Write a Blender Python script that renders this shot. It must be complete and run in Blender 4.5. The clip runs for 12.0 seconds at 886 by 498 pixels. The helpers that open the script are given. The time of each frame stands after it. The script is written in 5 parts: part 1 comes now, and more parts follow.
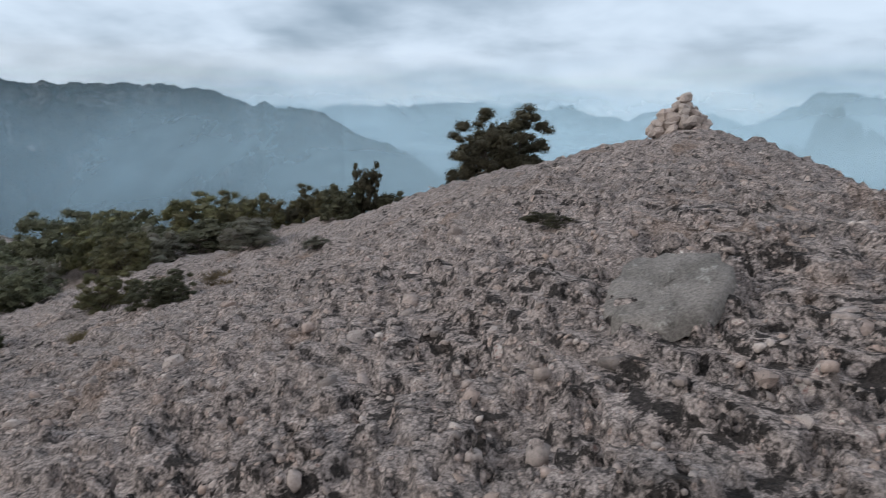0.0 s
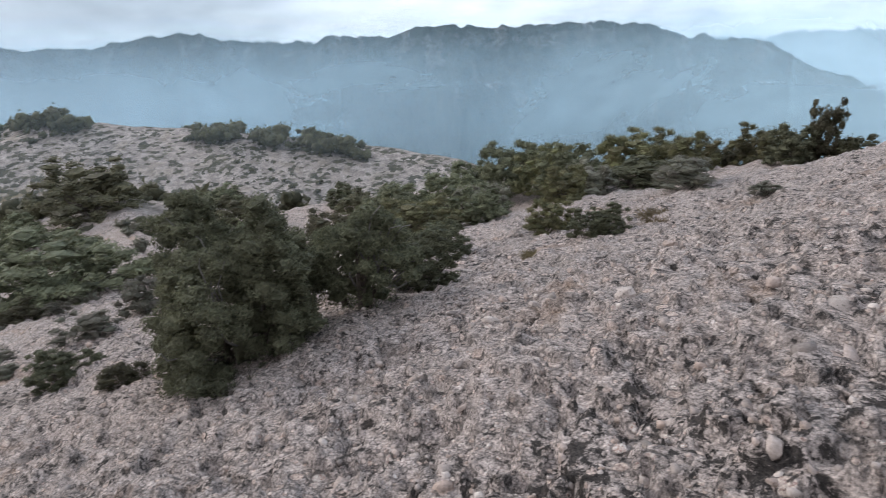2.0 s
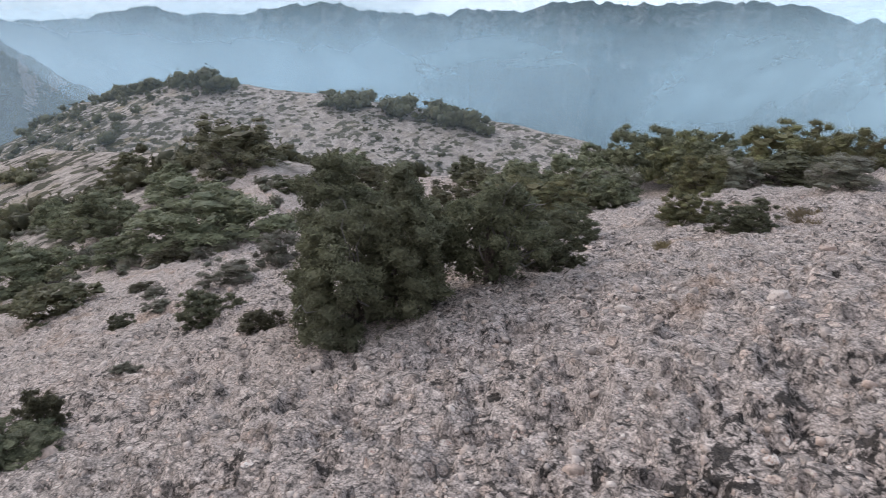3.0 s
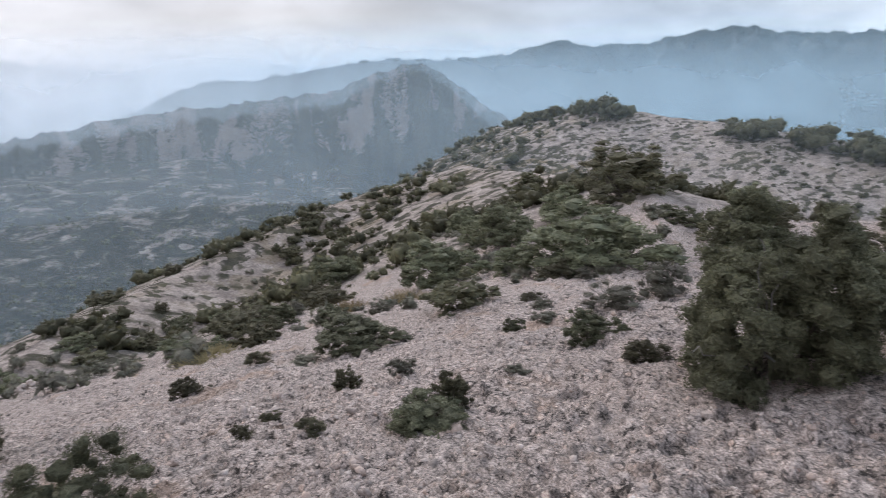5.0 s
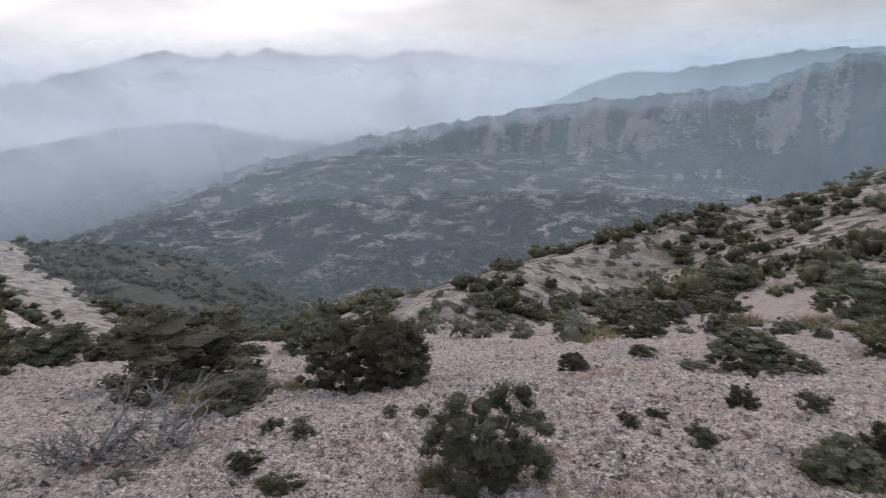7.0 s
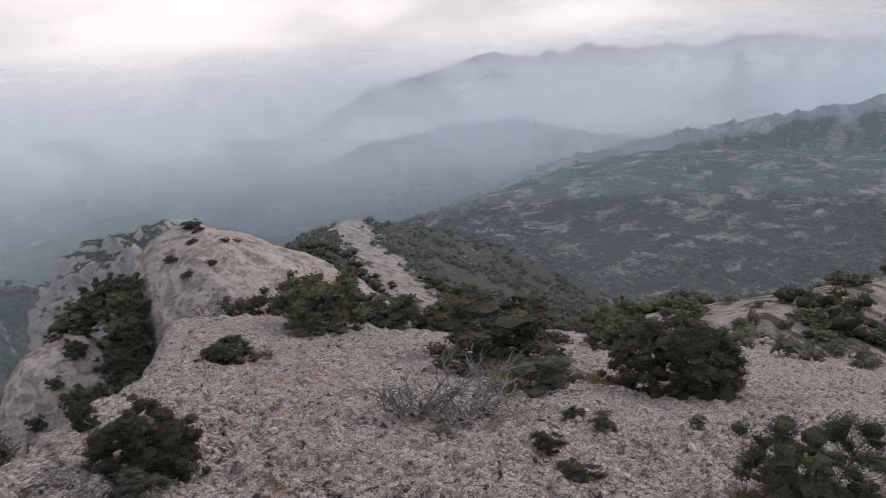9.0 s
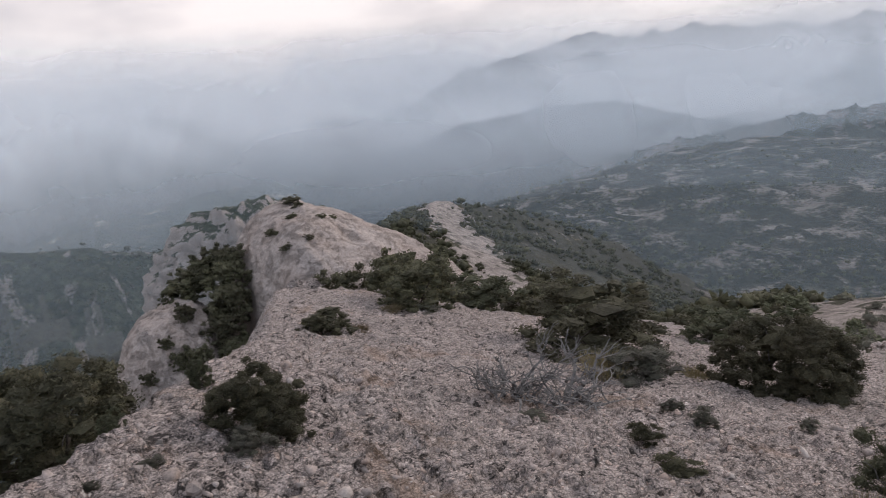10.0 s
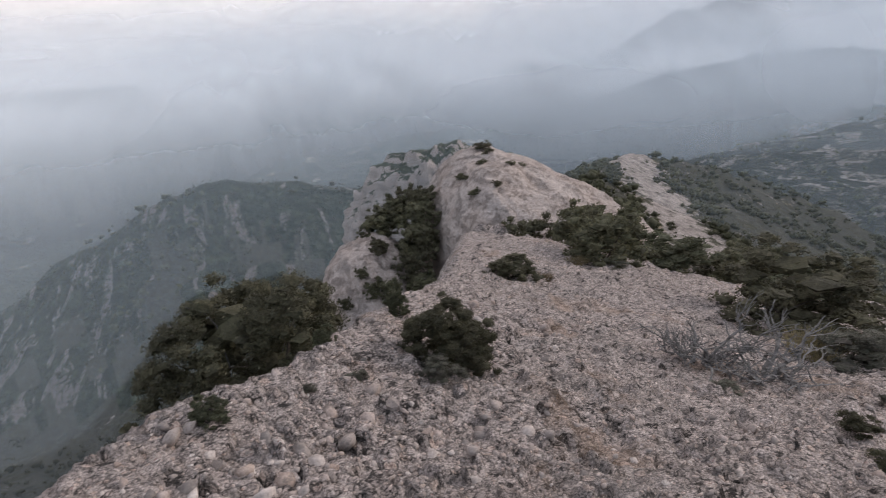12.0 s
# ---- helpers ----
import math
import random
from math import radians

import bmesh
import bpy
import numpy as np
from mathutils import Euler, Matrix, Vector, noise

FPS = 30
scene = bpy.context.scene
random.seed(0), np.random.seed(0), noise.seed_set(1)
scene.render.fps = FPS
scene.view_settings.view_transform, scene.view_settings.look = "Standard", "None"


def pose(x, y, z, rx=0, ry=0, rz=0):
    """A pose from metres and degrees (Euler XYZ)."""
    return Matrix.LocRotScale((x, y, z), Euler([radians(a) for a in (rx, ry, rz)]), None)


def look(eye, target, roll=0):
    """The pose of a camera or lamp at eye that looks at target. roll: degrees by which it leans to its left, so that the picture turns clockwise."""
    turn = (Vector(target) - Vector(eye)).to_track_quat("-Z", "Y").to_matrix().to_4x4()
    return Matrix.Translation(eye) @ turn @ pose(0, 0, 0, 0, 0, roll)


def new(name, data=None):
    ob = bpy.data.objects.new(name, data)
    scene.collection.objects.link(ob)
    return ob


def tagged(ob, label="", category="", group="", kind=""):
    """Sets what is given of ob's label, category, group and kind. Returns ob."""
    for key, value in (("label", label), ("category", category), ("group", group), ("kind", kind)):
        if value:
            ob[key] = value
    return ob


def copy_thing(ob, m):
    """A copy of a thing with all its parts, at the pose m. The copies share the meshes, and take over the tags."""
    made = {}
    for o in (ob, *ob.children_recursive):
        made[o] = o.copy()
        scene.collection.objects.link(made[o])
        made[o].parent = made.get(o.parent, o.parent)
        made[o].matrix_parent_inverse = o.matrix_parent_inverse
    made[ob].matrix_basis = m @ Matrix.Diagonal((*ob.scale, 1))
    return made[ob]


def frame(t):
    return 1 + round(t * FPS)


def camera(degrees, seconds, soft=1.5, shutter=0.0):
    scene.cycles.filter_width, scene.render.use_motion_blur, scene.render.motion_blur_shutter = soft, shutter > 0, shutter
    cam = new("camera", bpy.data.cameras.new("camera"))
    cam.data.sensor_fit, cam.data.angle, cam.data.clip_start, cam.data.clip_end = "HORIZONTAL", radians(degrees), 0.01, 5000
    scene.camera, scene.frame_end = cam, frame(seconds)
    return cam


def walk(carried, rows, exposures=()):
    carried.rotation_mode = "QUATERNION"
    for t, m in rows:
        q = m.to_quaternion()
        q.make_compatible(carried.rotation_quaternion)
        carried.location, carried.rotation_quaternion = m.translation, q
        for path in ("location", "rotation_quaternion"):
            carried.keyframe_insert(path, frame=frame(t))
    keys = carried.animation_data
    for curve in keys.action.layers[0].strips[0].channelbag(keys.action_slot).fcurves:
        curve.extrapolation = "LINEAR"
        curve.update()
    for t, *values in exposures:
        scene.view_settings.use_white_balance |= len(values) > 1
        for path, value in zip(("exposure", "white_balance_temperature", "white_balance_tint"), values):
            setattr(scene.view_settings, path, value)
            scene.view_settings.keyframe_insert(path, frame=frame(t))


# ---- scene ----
cam = camera(69.5, 12.0, soft=1.0, shutter=0.25)
# seconds, eye in metres, turn in degrees
ROWS = [
    (0.0, -0.000, -0.000, 1.600, 78.50, -0.00, 0.00),
    (0.5, -0.113, 0.003, 1.584, 76.01, 0.23, 6.85),
    (1.0, -0.187, 0.015, 1.598, 74.87, 0.27, 16.37),
    (1.5, -0.248, 0.025, 1.587, 74.43, 0.89, 27.85),
    (2.0, -0.316, -0.018, 1.586, 73.67, 2.11, 36.43),
    (2.5, -0.392, -0.076, 1.573, 72.16, 1.16, 42.00),
    (4.5, -0.583, -0.315, 1.606, 74.38, 0.22, 71.11),
    (5.0, -0.593, -0.370, 1.607, 74.70, 1.81, 81.14),
    (5.5, -0.572, -0.479, 1.604, 75.46, 1.87, 89.36),
    (6.0, -0.524, -0.584, 1.614, 75.64, 2.41, 97.23),
    (6.5, -0.519, -0.673, 1.606, 74.51, 2.17, 106.25),
    (7.0, -0.526, -0.682, 1.612, 75.06, 1.61, 116.03),
    (9.0, -0.399, -0.737, 1.623, 75.95, 4.19, 143.05),
    (9.5, -0.347, -0.767, 1.620, 75.51, 3.78, 147.70),
    (10.0, -0.289, -0.816, 1.612, 74.93, 3.95, 151.29),
    (10.5, -0.247, -0.845, 1.608, 73.37, 4.12, 155.55),
    (11.0, -0.235, -0.817, 1.620, 73.75, 3.94, 160.67),
    (11.5, -0.202, -0.815, 1.621, 73.13, 3.73, 163.25),
    (12.0, -0.166, -0.816, 1.616, 71.59, 4.29, 168.23),
]
walk(cam, [(t, pose(x, y, z, rx, ry, rz)) for t, x, y, z, rx, ry, rz in ROWS],
     exposures=[(0.0, -0.18, 6500, 10), (1.0, 0.16, 6500, 10), (2.0, 0.5, 6500, 11), (3.0, 0.6, 6500, 12), (4.5, 0.56, 6550, 14), (6.0, 0.38, 6550, 15), (7.5, 0.16, 6700, 16), (9.5, -0.06, 6850, 17), (12.0, 0.06, 6850, 16)])

# ---- sky and light ----
EYE = Vector((-0.3, -0.4, 1.6))
SUN_AZ, SUN_EL = 95.0, 24.0        # azimuth counted from +y towards -x


def links(tree, *pairs):
    for a, b in pairs:
        tree.links.new(a, b)


def ramp(tree, fac, stops):
    nd = tree.nodes.new("ShaderNodeValToRGB")
    els = nd.color_ramp.elements
    while len(els) < len(stops):
        els.new(0.5)
    for e, (p, c) in zip(els, stops):
        e.position = p
        e.color = (*c, 1) if len(c) == 3 else c
    tree.links.new(fac, nd.inputs[0])
    return nd.outputs[0]


def noise_tex(tree, vec, scale, detail=4.0, rough=0.55, distort=0.0):
    nd = tree.nodes.new("ShaderNodeTexNoise")
    nd.inputs["Scale"].default_value, nd.inputs["Detail"].default_value = scale, detail
    nd.inputs["Roughness"].default_value, nd.inputs["Distortion"].default_value = rough, distort
    if vec is not None:
        tree.links.new(vec, nd.inputs["Vector"])
    return nd.outputs["Fac"]


def mix_col(tree, fac, a, b, how="MIX"):
    nd = tree.nodes.new("ShaderNodeMix")
    nd.data_type, nd.blend_type = "RGBA", how
    for sock, v in ((nd.inputs[0], fac), (nd.inputs[6], a), (nd.inputs[7], b)):
        if isinstance(v, (int, float)):
            sock.default_value = v
        elif isinstance(v, tuple):
            sock.default_value = (*v, 1)
        else:
            tree.links.new(v, sock)
    return nd.outputs[2]


def calc(tree, op, a, b=0.0, c=0.0):
    nd = tree.nodes.new("ShaderNodeMath")
    nd.operation = op
    for sock, v in zip(nd.inputs, (a, b, c)):
        if isinstance(v, (int, float)):
            sock.default_value = v
        else:
            tree.links.new(v, sock)
    return nd.outputs[0]


def smooth_range(tree, v, lo, hi, a=0.0, b=1.0):
    nd = tree.nodes.new("ShaderNodeMapRange")
    nd.interpolation_type = "SMOOTHSTEP"
    tree.links.new(v, nd.inputs[0])
    for i, val in enumerate((lo, hi, a, b)):
        nd.inputs[i + 1].default_value = val
    return nd.outputs[0]


def build_world():
    world = bpy.data.worlds.new("overcast_sky")
    scene.world = world
    world.use_nodes = True
    t = world.node_tree
    bg = t.nodes["Background"]
    co = t.nodes.new("ShaderNodeTexCoord").outputs["Generated"]
    sky = t.nodes.new("ShaderNodeTexSky")
    sky.sky_type, sky.sun_disc = "NISHITA", False
    sky.sun_elevation, sky.sun_rotation = radians(SUN_EL), radians(-SUN_AZ)
    sep = t.nodes.new("ShaderNodeSeparateXYZ")
    links(t, (co, sep.inputs[0]))
    x, y, z = sep.outputs
    # cloud deck: the direction laid onto a flat layer overhead
    zz = calc(t, "ADD", calc(t, "MAXIMUM", z, 0.0), 0.24)
    comb = t.nodes.new("ShaderNodeCombineXYZ")
    links(t, (calc(t, "DIVIDE", x, zz), comb.inputs[0]), (calc(t, "DIVIDE", y, zz), comb.inputs[1]))
    big = noise_tex(t, comb.outputs[0], 0.75, 4.0, 0.5, 0.25)
    fine = noise_tex(t, comb.outputs[0], 2.0, 4.0, 0.55, 0.2)
    dens = calc(t, "ADD", calc(t, "MULTIPLY", big, 0.7), calc(t, "MULTIPLY", fine, 0.3))
    north = smooth_range(t, y, -0.9, 0.7)
    bright = mix_col(t, north, (1.08, 1.06, 1.07), (0.82, 0.97, 1.15))
    dark = mix_col(t, north, (0.70, 0.71, 0.76), (0.31, 0.42, 0.54))
    cloud = mix_col(t, smooth_range(t, dens, 0.38, 0.64), bright, dark)
    # a paler, faintly warm strip low down towards the west
    low = calc(t, "MULTIPLY", smooth_range(t, z, 0.13, 0.02), smooth_range(t, x, 0.2, -0.75))
    cloud = mix_col(t, calc(t, "MULTIPLY", low, 0.35), cloud, (0.95, 0.88, 0.84))
    glow = calc(t, "MULTIPLY", smooth_range(t, z, 0.11, 0.03), smooth_range(t, noise_tex(t, comb.outputs[0], 1.3, 3.0, 0.5), 0.4, 0.6))
    cloud = mix_col(t, calc(t, "MULTIPLY", glow, 0.5), cloud, (0.95, 1.02, 1.08))
    dim = calc(t, "MULTIPLY", smooth_range(t, x, -0.35, -0.9), smooth_range(t, calc(t, "ABSOLUTE", calc(t, "SUBTRACT", y, 0.1)), 0.75, 0.3))
    cloud = mix_col(t, calc(t, "MULTIPLY", dim, 0.95), cloud, mix_col(t, 1.0, cloud, (0.46, 0.50, 0.55), "MULTIPLY"))
    nish = mix_col(t, 1.0, sky.outputs[0], (0.10, 0.10, 0.10), "MULTIPLY")
    links(t, (mix_col(t, 0.92, nish, cloud), bg.inputs[0]))
    bg.inputs[1].default_value = 1.0


build_world()
sun_data = bpy.data.lights.new("sun", "SUN")
sun_data.energy, sun_data.angle, sun_data.color = 1.75, radians(24), (1.0, 0.95, 0.88)
sun = new("sun", sun_data)
sun.matrix_world = look((0, 0, 0), (math.sin(radians(SUN_AZ)) * math.cos(radians(SUN_EL)), -math.cos(radians(SUN_AZ)) * math.cos(radians(SUN_EL)), -math.sin(radians(SUN_EL))))


# ---- materials ----
def blank(name, rough=0.9):
    m = bpy.data.materials.new(name)
    m.use_nodes = True
    t = m.node_tree
    b = t.nodes["Principled BSDF"]
    b.inputs["Roughness"].default_value = rough
    b.inputs["Specular IOR Level"].default_value = 0.25
    return m, t, b


def bump(t, b, h, strength, dist):
    nd = t.nodes.new("ShaderNodeBump")
    nd.inputs["Strength"].default_value, nd.inputs["Distance"].default_value = strength, dist
    links(t, (h, nd.inputs["Height"]), (nd.outputs[0], b.inputs["Normal"]))


def rock_material(name, pale, dark, cell):
    """Conglomerate: cobbles and pebbles in a grey-brown matrix with painted crevice shade, dark lichen and rusty
    stains. cell: pebbles a metre.
    """
    m, t, b = blank(name)
    co = t.nodes.new("ShaderNodeTexCoord").outputs["Object"]

    def cells(scale, warp):
        wn = t.nodes.new("ShaderNodeTexNoise")
        wn.inputs["Scale"].default_value, wn.inputs["Detail"].default_value = scale * 0.7, 4.0
        va, vs, v = t.nodes.new("ShaderNodeVectorMath"), t.nodes.new("ShaderNodeVectorMath"), t.nodes.new("ShaderNodeTexVoronoi")
        vs.operation = "SCALE"
        vs.inputs[3].default_value = warp / scale
        v.inputs["Scale"].default_value = scale
        sp = t.nodes.new("ShaderNodeSeparateColor")
        links(t, (co, wn.inputs["Vector"]), (wn.outputs["Color"], vs.inputs[0]), (co, va.inputs[0]), (vs.outputs[0], va.inputs[1]), (va.outputs[0], v.inputs["Vector"]), (v.outputs["Color"], sp.inputs[0]))
        return v.outputs["Distance"], sp.outputs

    d1, c1 = cells(cell, 0.25)
    d2, c2 = cells(cell * 0.33, 0.35)
    tones = [(0.0, tuple(c * 0.55 for c in pale)), (0.3, tuple(c * 0.85 for c in pale)), (0.6, pale), (0.82, (pale[0] * 1.12, pale[1] * 1.02, pale[2] * 0.95)), (1.0, tuple(min(1, c * 1.4) for c in pale))]
    grit = noise_tex(t, co, 13.0, 10.0, 0.76, 0.35)
    col = ramp(t, grit, [(0.35, tuple(c * 0.22 for c in dark)), (0.42, dark), (0.46, tuple(c * 0.78 for c in pale)), (0.60, tuple(c * 1.12 for c in pale))])
    # pebbles and cobbles, only some of which stand out of the matrix
    peb = calc(t, "MULTIPLY", smooth_range(t, d1, 0.50, 0.38), smooth_range(t, c1[1], 0.46, 0.54))
    gap = calc(t, "MULTIPLY", calc(t, "MULTIPLY", smooth_range(t, d1, 0.40, 0.50), smooth_range(t, d1, 0.72, 0.55)), smooth_range(t, c1[1], 0.46, 0.54))
    cob = calc(t, "MULTIPLY", smooth_range(t, d2, 0.44, 0.36), smooth_range(t, c2[1], 0.62, 0.68))
    rim = calc(t, "MULTIPLY", calc(t, "MULTIPLY", smooth_range(t, d2, 0.38, 0.46), smooth_range(t, d2, 0.64, 0.5)), smooth_range(t, c2[1], 0.62, 0.68))
    # gap and rim put the shade of recesses round stones into the colour
    col = mix_col(t, calc(t, "MULTIPLY", gap, 0.55), col, tuple(c * 0.5 for c in dark))
    col = mix_col(t, calc(t, "MULTIPLY", peb, 0.85), col, ramp(t, c1[0], tones))
    col = mix_col(t, calc(t, "MULTIPLY", cob, 0.85), col, ramp(t, c2[0], tones))
    col = mix_col(t, calc(t, "MULTIPLY", rim, 0.6), col, tuple(c * 0.5 for c in dark))
    # grey and black lichen in broken patches
    stain = noise_tex(t, co, 0.55, 8.0, 0.68, 0.5)
    col = mix_col(t, smooth_range(t, stain, 0.50, 0.70, 0.0, 0.4), col, (0.20, 0.185, 0.175))
    # pits: shade of small crevices put into the colour, together with black lichen
    pits = noise_tex(t, co, cell * 0.30, 8.0, 0.72, 0.4)
    sy = t.nodes.new("ShaderNodeSeparateXYZ")
    links(t, (co, sy.inputs[0]))
    # the dark pits and black lichen are thickest round the slab
    around = calc(t, "SQRT", calc(t, "ADD", calc(t, "POWER", calc(t, "SUBTRACT", sy.outputs[0], 0.7), 2.0), calc(t, "POWER", calc(t, "SUBTRACT", sy.outputs[1], 1.9), 2.0)))
    zone = calc(t, "ADD", smooth_range(t, noise_tex(t, co, 1.3, 5.0, 0.6, 0.5), 0.36, 0.64, -0.085, 0.03), smooth_range(t, around, 1.0, 4.5, 0.012, -0.035))
    col = mix_col(t, smooth_range(t, calc(t, "ADD", pits, zone), 0.52, 0.565, 0.0, 0.9), col, tuple(c * 0.2 for c in dark))
    rust = noise_tex(t, co, 0.7, 5.0, 0.6, 0.6)
    col = mix_col(t, smooth_range(t, rust, 0.56, 0.70, 0.0, 0.55), col, (0.33, 0.225, 0.165))
    fine = noise_tex(t, co, 60.0, 5.0, 0.7)
    col = mix_col(t, 0.8, col, ramp(t, fine, [(0.33, (0.08, 0.08, 0.08)), (0.67, (0.95, 0.95, 0.95))]), "OVERLAY")
    links(t, (col, b.inputs["Base Color"]))
    h = calc(t, "ADD", calc(t, "SUBTRACT", calc(t, "MULTIPLY", cob, 1.1), calc(t, "MULTIPLY", rim, 0.6)), calc(t, "ADD", calc(t, "SUBTRACT", calc(t, "MULTIPLY", peb, 0.5), calc(t, "MULTIPLY", gap, 0.3)), calc(t, "ADD", calc(t, "MULTIPLY", grit, 2.2), calc(t, "MULTIPLY", fine, 0.4))))
    bump(t, b, calc(t, "SUBTRACT", h, smooth_range(t, pits, 0.48, 0.64, 0.0, 1.2)), 0.8, 0.03)
    return m


def stone_material(name, cols):
    """Loose or bedded stones, each its own tone."""
    m, t, b = blank(name)
    geo = t.nodes.new("ShaderNodeNewGeometry")
    oi = t.nodes.new("ShaderNodeObjectInfo")
    co = t.nodes.new("ShaderNodeTexCoord").outputs["Object"]
    rnd = calc(t, "FRACT", calc(t, "ADD", geo.outputs["Random Per Island"], oi.outputs["Random"]))
    col = ramp(t, rnd, [(i / (len(cols) - 1), c) for i, c in enumerate(cols)])
    g = noise_tex(t, co, 45.0, 5.0, 0.7)
    col = mix_col(t, 0.6, col, ramp(t, g, [(0.25, (0.22, 0.22, 0.22)), (0.75, (0.85, 0.84, 0.82))]), "OVERLAY")
    li = noise_tex(t, co, 6.0, 5.0, 0.65)
    col = mix_col(t, smooth_range(t, li, 0.54, 0.68, 0.0, 0.6), col, (0.07, 0.066, 0.062))
    links(t, (col, b.inputs["Base Color"]))
    bump(t, b, g, 0.6, 0.012)
    return m


def cover_material(name, green, green2, soil, size, share, bands=0.0, strips=0.0, along=(1.0, 0.3, 0.3), rib_at=0.51, broken=0.43):
    """Scrub or wood over pale rock, for ground seen from afar. size: clumps a metre; share: bare part."""
    m, t, b = blank(name, 1.0)
    b.inputs["Specular IOR Level"].default_value = 0.05
    co = t.nodes.new("ShaderNodeTexCoord").outputs["Object"]
    v = t.nodes.new("ShaderNodeTexVoronoi")
    v.inputs["Scale"].default_value = size
    nv, va, vs = t.nodes.new("ShaderNodeTexNoise"), t.nodes.new("ShaderNodeVectorMath"), t.nodes.new("ShaderNodeVectorMath")
    nv.inputs["Scale"].default_value = size * 1.3
    vs.operation = "SCALE"
    vs.inputs[3].default_value = 1.8 / size
    links(t, (co, nv.inputs["Vector"]), (nv.outputs["Color"], vs.inputs[0]), (co, va.inputs[0]), (vs.outputs[0], va.inputs[1]), (va.outputs[0], v.inputs["Vector"]))
    sep = t.nodes.new("ShaderNodeSeparateColor")
    links(t, (v.outputs["Color"], sep.inputs[0]))
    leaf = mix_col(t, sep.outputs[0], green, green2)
    # shade between the clumps is put into the leaf colour
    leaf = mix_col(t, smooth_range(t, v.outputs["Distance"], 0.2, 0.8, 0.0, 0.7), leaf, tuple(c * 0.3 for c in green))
    patch = noise_tex(t, co, size * 0.16, 7.0, 0.68, 0.5)
    fine = noise_tex(t, co, size * 1.9, 4.0, 0.7)
    bare = smooth_range(t, calc(t, "ADD", calc(t, "MULTIPLY", patch, 0.72), calc(t, "MULTIPLY", fine, 0.28)), 1.0 - share - 0.05, 1.0 - share + 0.05)
    if bands:
        # ledges: pale strips that follow the height lines
        wob = noise_tex(t, co, 0.012, 5.0, 0.6, 0.4)
        sz = t.nodes.new("ShaderNodeSeparateXYZ")
        links(t, (co, sz.inputs[0]))
        wave = calc(t, "SINE", calc(t, "ADD", calc(t, "MULTIPLY", sz.outputs[2], 6.283 / bands), calc(t, "MULTIPLY", wob, 45.0)))
        strip = calc(t, "MULTIPLY", smooth_range(t, calc(t, "ADD", wave, calc(t, "MULTIPLY", fine, 2.2)), 1.55, 2.0), smooth_range(t, noise_tex(t, co, 0.03, 7.0, 0.7, 0.3), 0.48, 0.62))
        bare = calc(t, "MAXIMUM", calc(t, "MULTIPLY", bare, 0.75), strip)
    if strips:
        # bare ribs running down the slope
        mp = t.nodes.new("ShaderNodeMapping")
        mp.inputs["Scale"].default_value = along
        links(t, (co, mp.inputs["Vector"]))
        rib = noise_tex(t, mp.outputs[0], strips, 6.0, 0.66, 0.7)
        bare = calc(t, "MAXIMUM", calc(t, "MULTIPLY", bare, 0.3), calc(t, "MULTIPLY", smooth_range(t, rib, rib_at, rib_at + 0.05), smooth_range(t, calc(t, "ADD", calc(t, "MULTIPLY", fine, 0.5), calc(t, "MULTIPLY", noise_tex(t, co, size * 0.45, 5.0, 0.7), 0.5)), broken, broken + 0.08)))
    tone_n = noise_tex(t, co, size * 0.5, 5.0, 0.7)
    ground = mix_col(t, tone_n, tuple(c * 0.6 for c in soil), tuple(c * 1.25 for c in soil))
    links(t, (mix_col(t, bare, leaf, ground), b.inputs["Base Color"]))
    bump(t, b, calc(t, "SUBTRACT", calc(t, "MULTIPLY", fine, 0.6), v.outputs["Distance"]), 1.0, 0.5 / size)
    return m


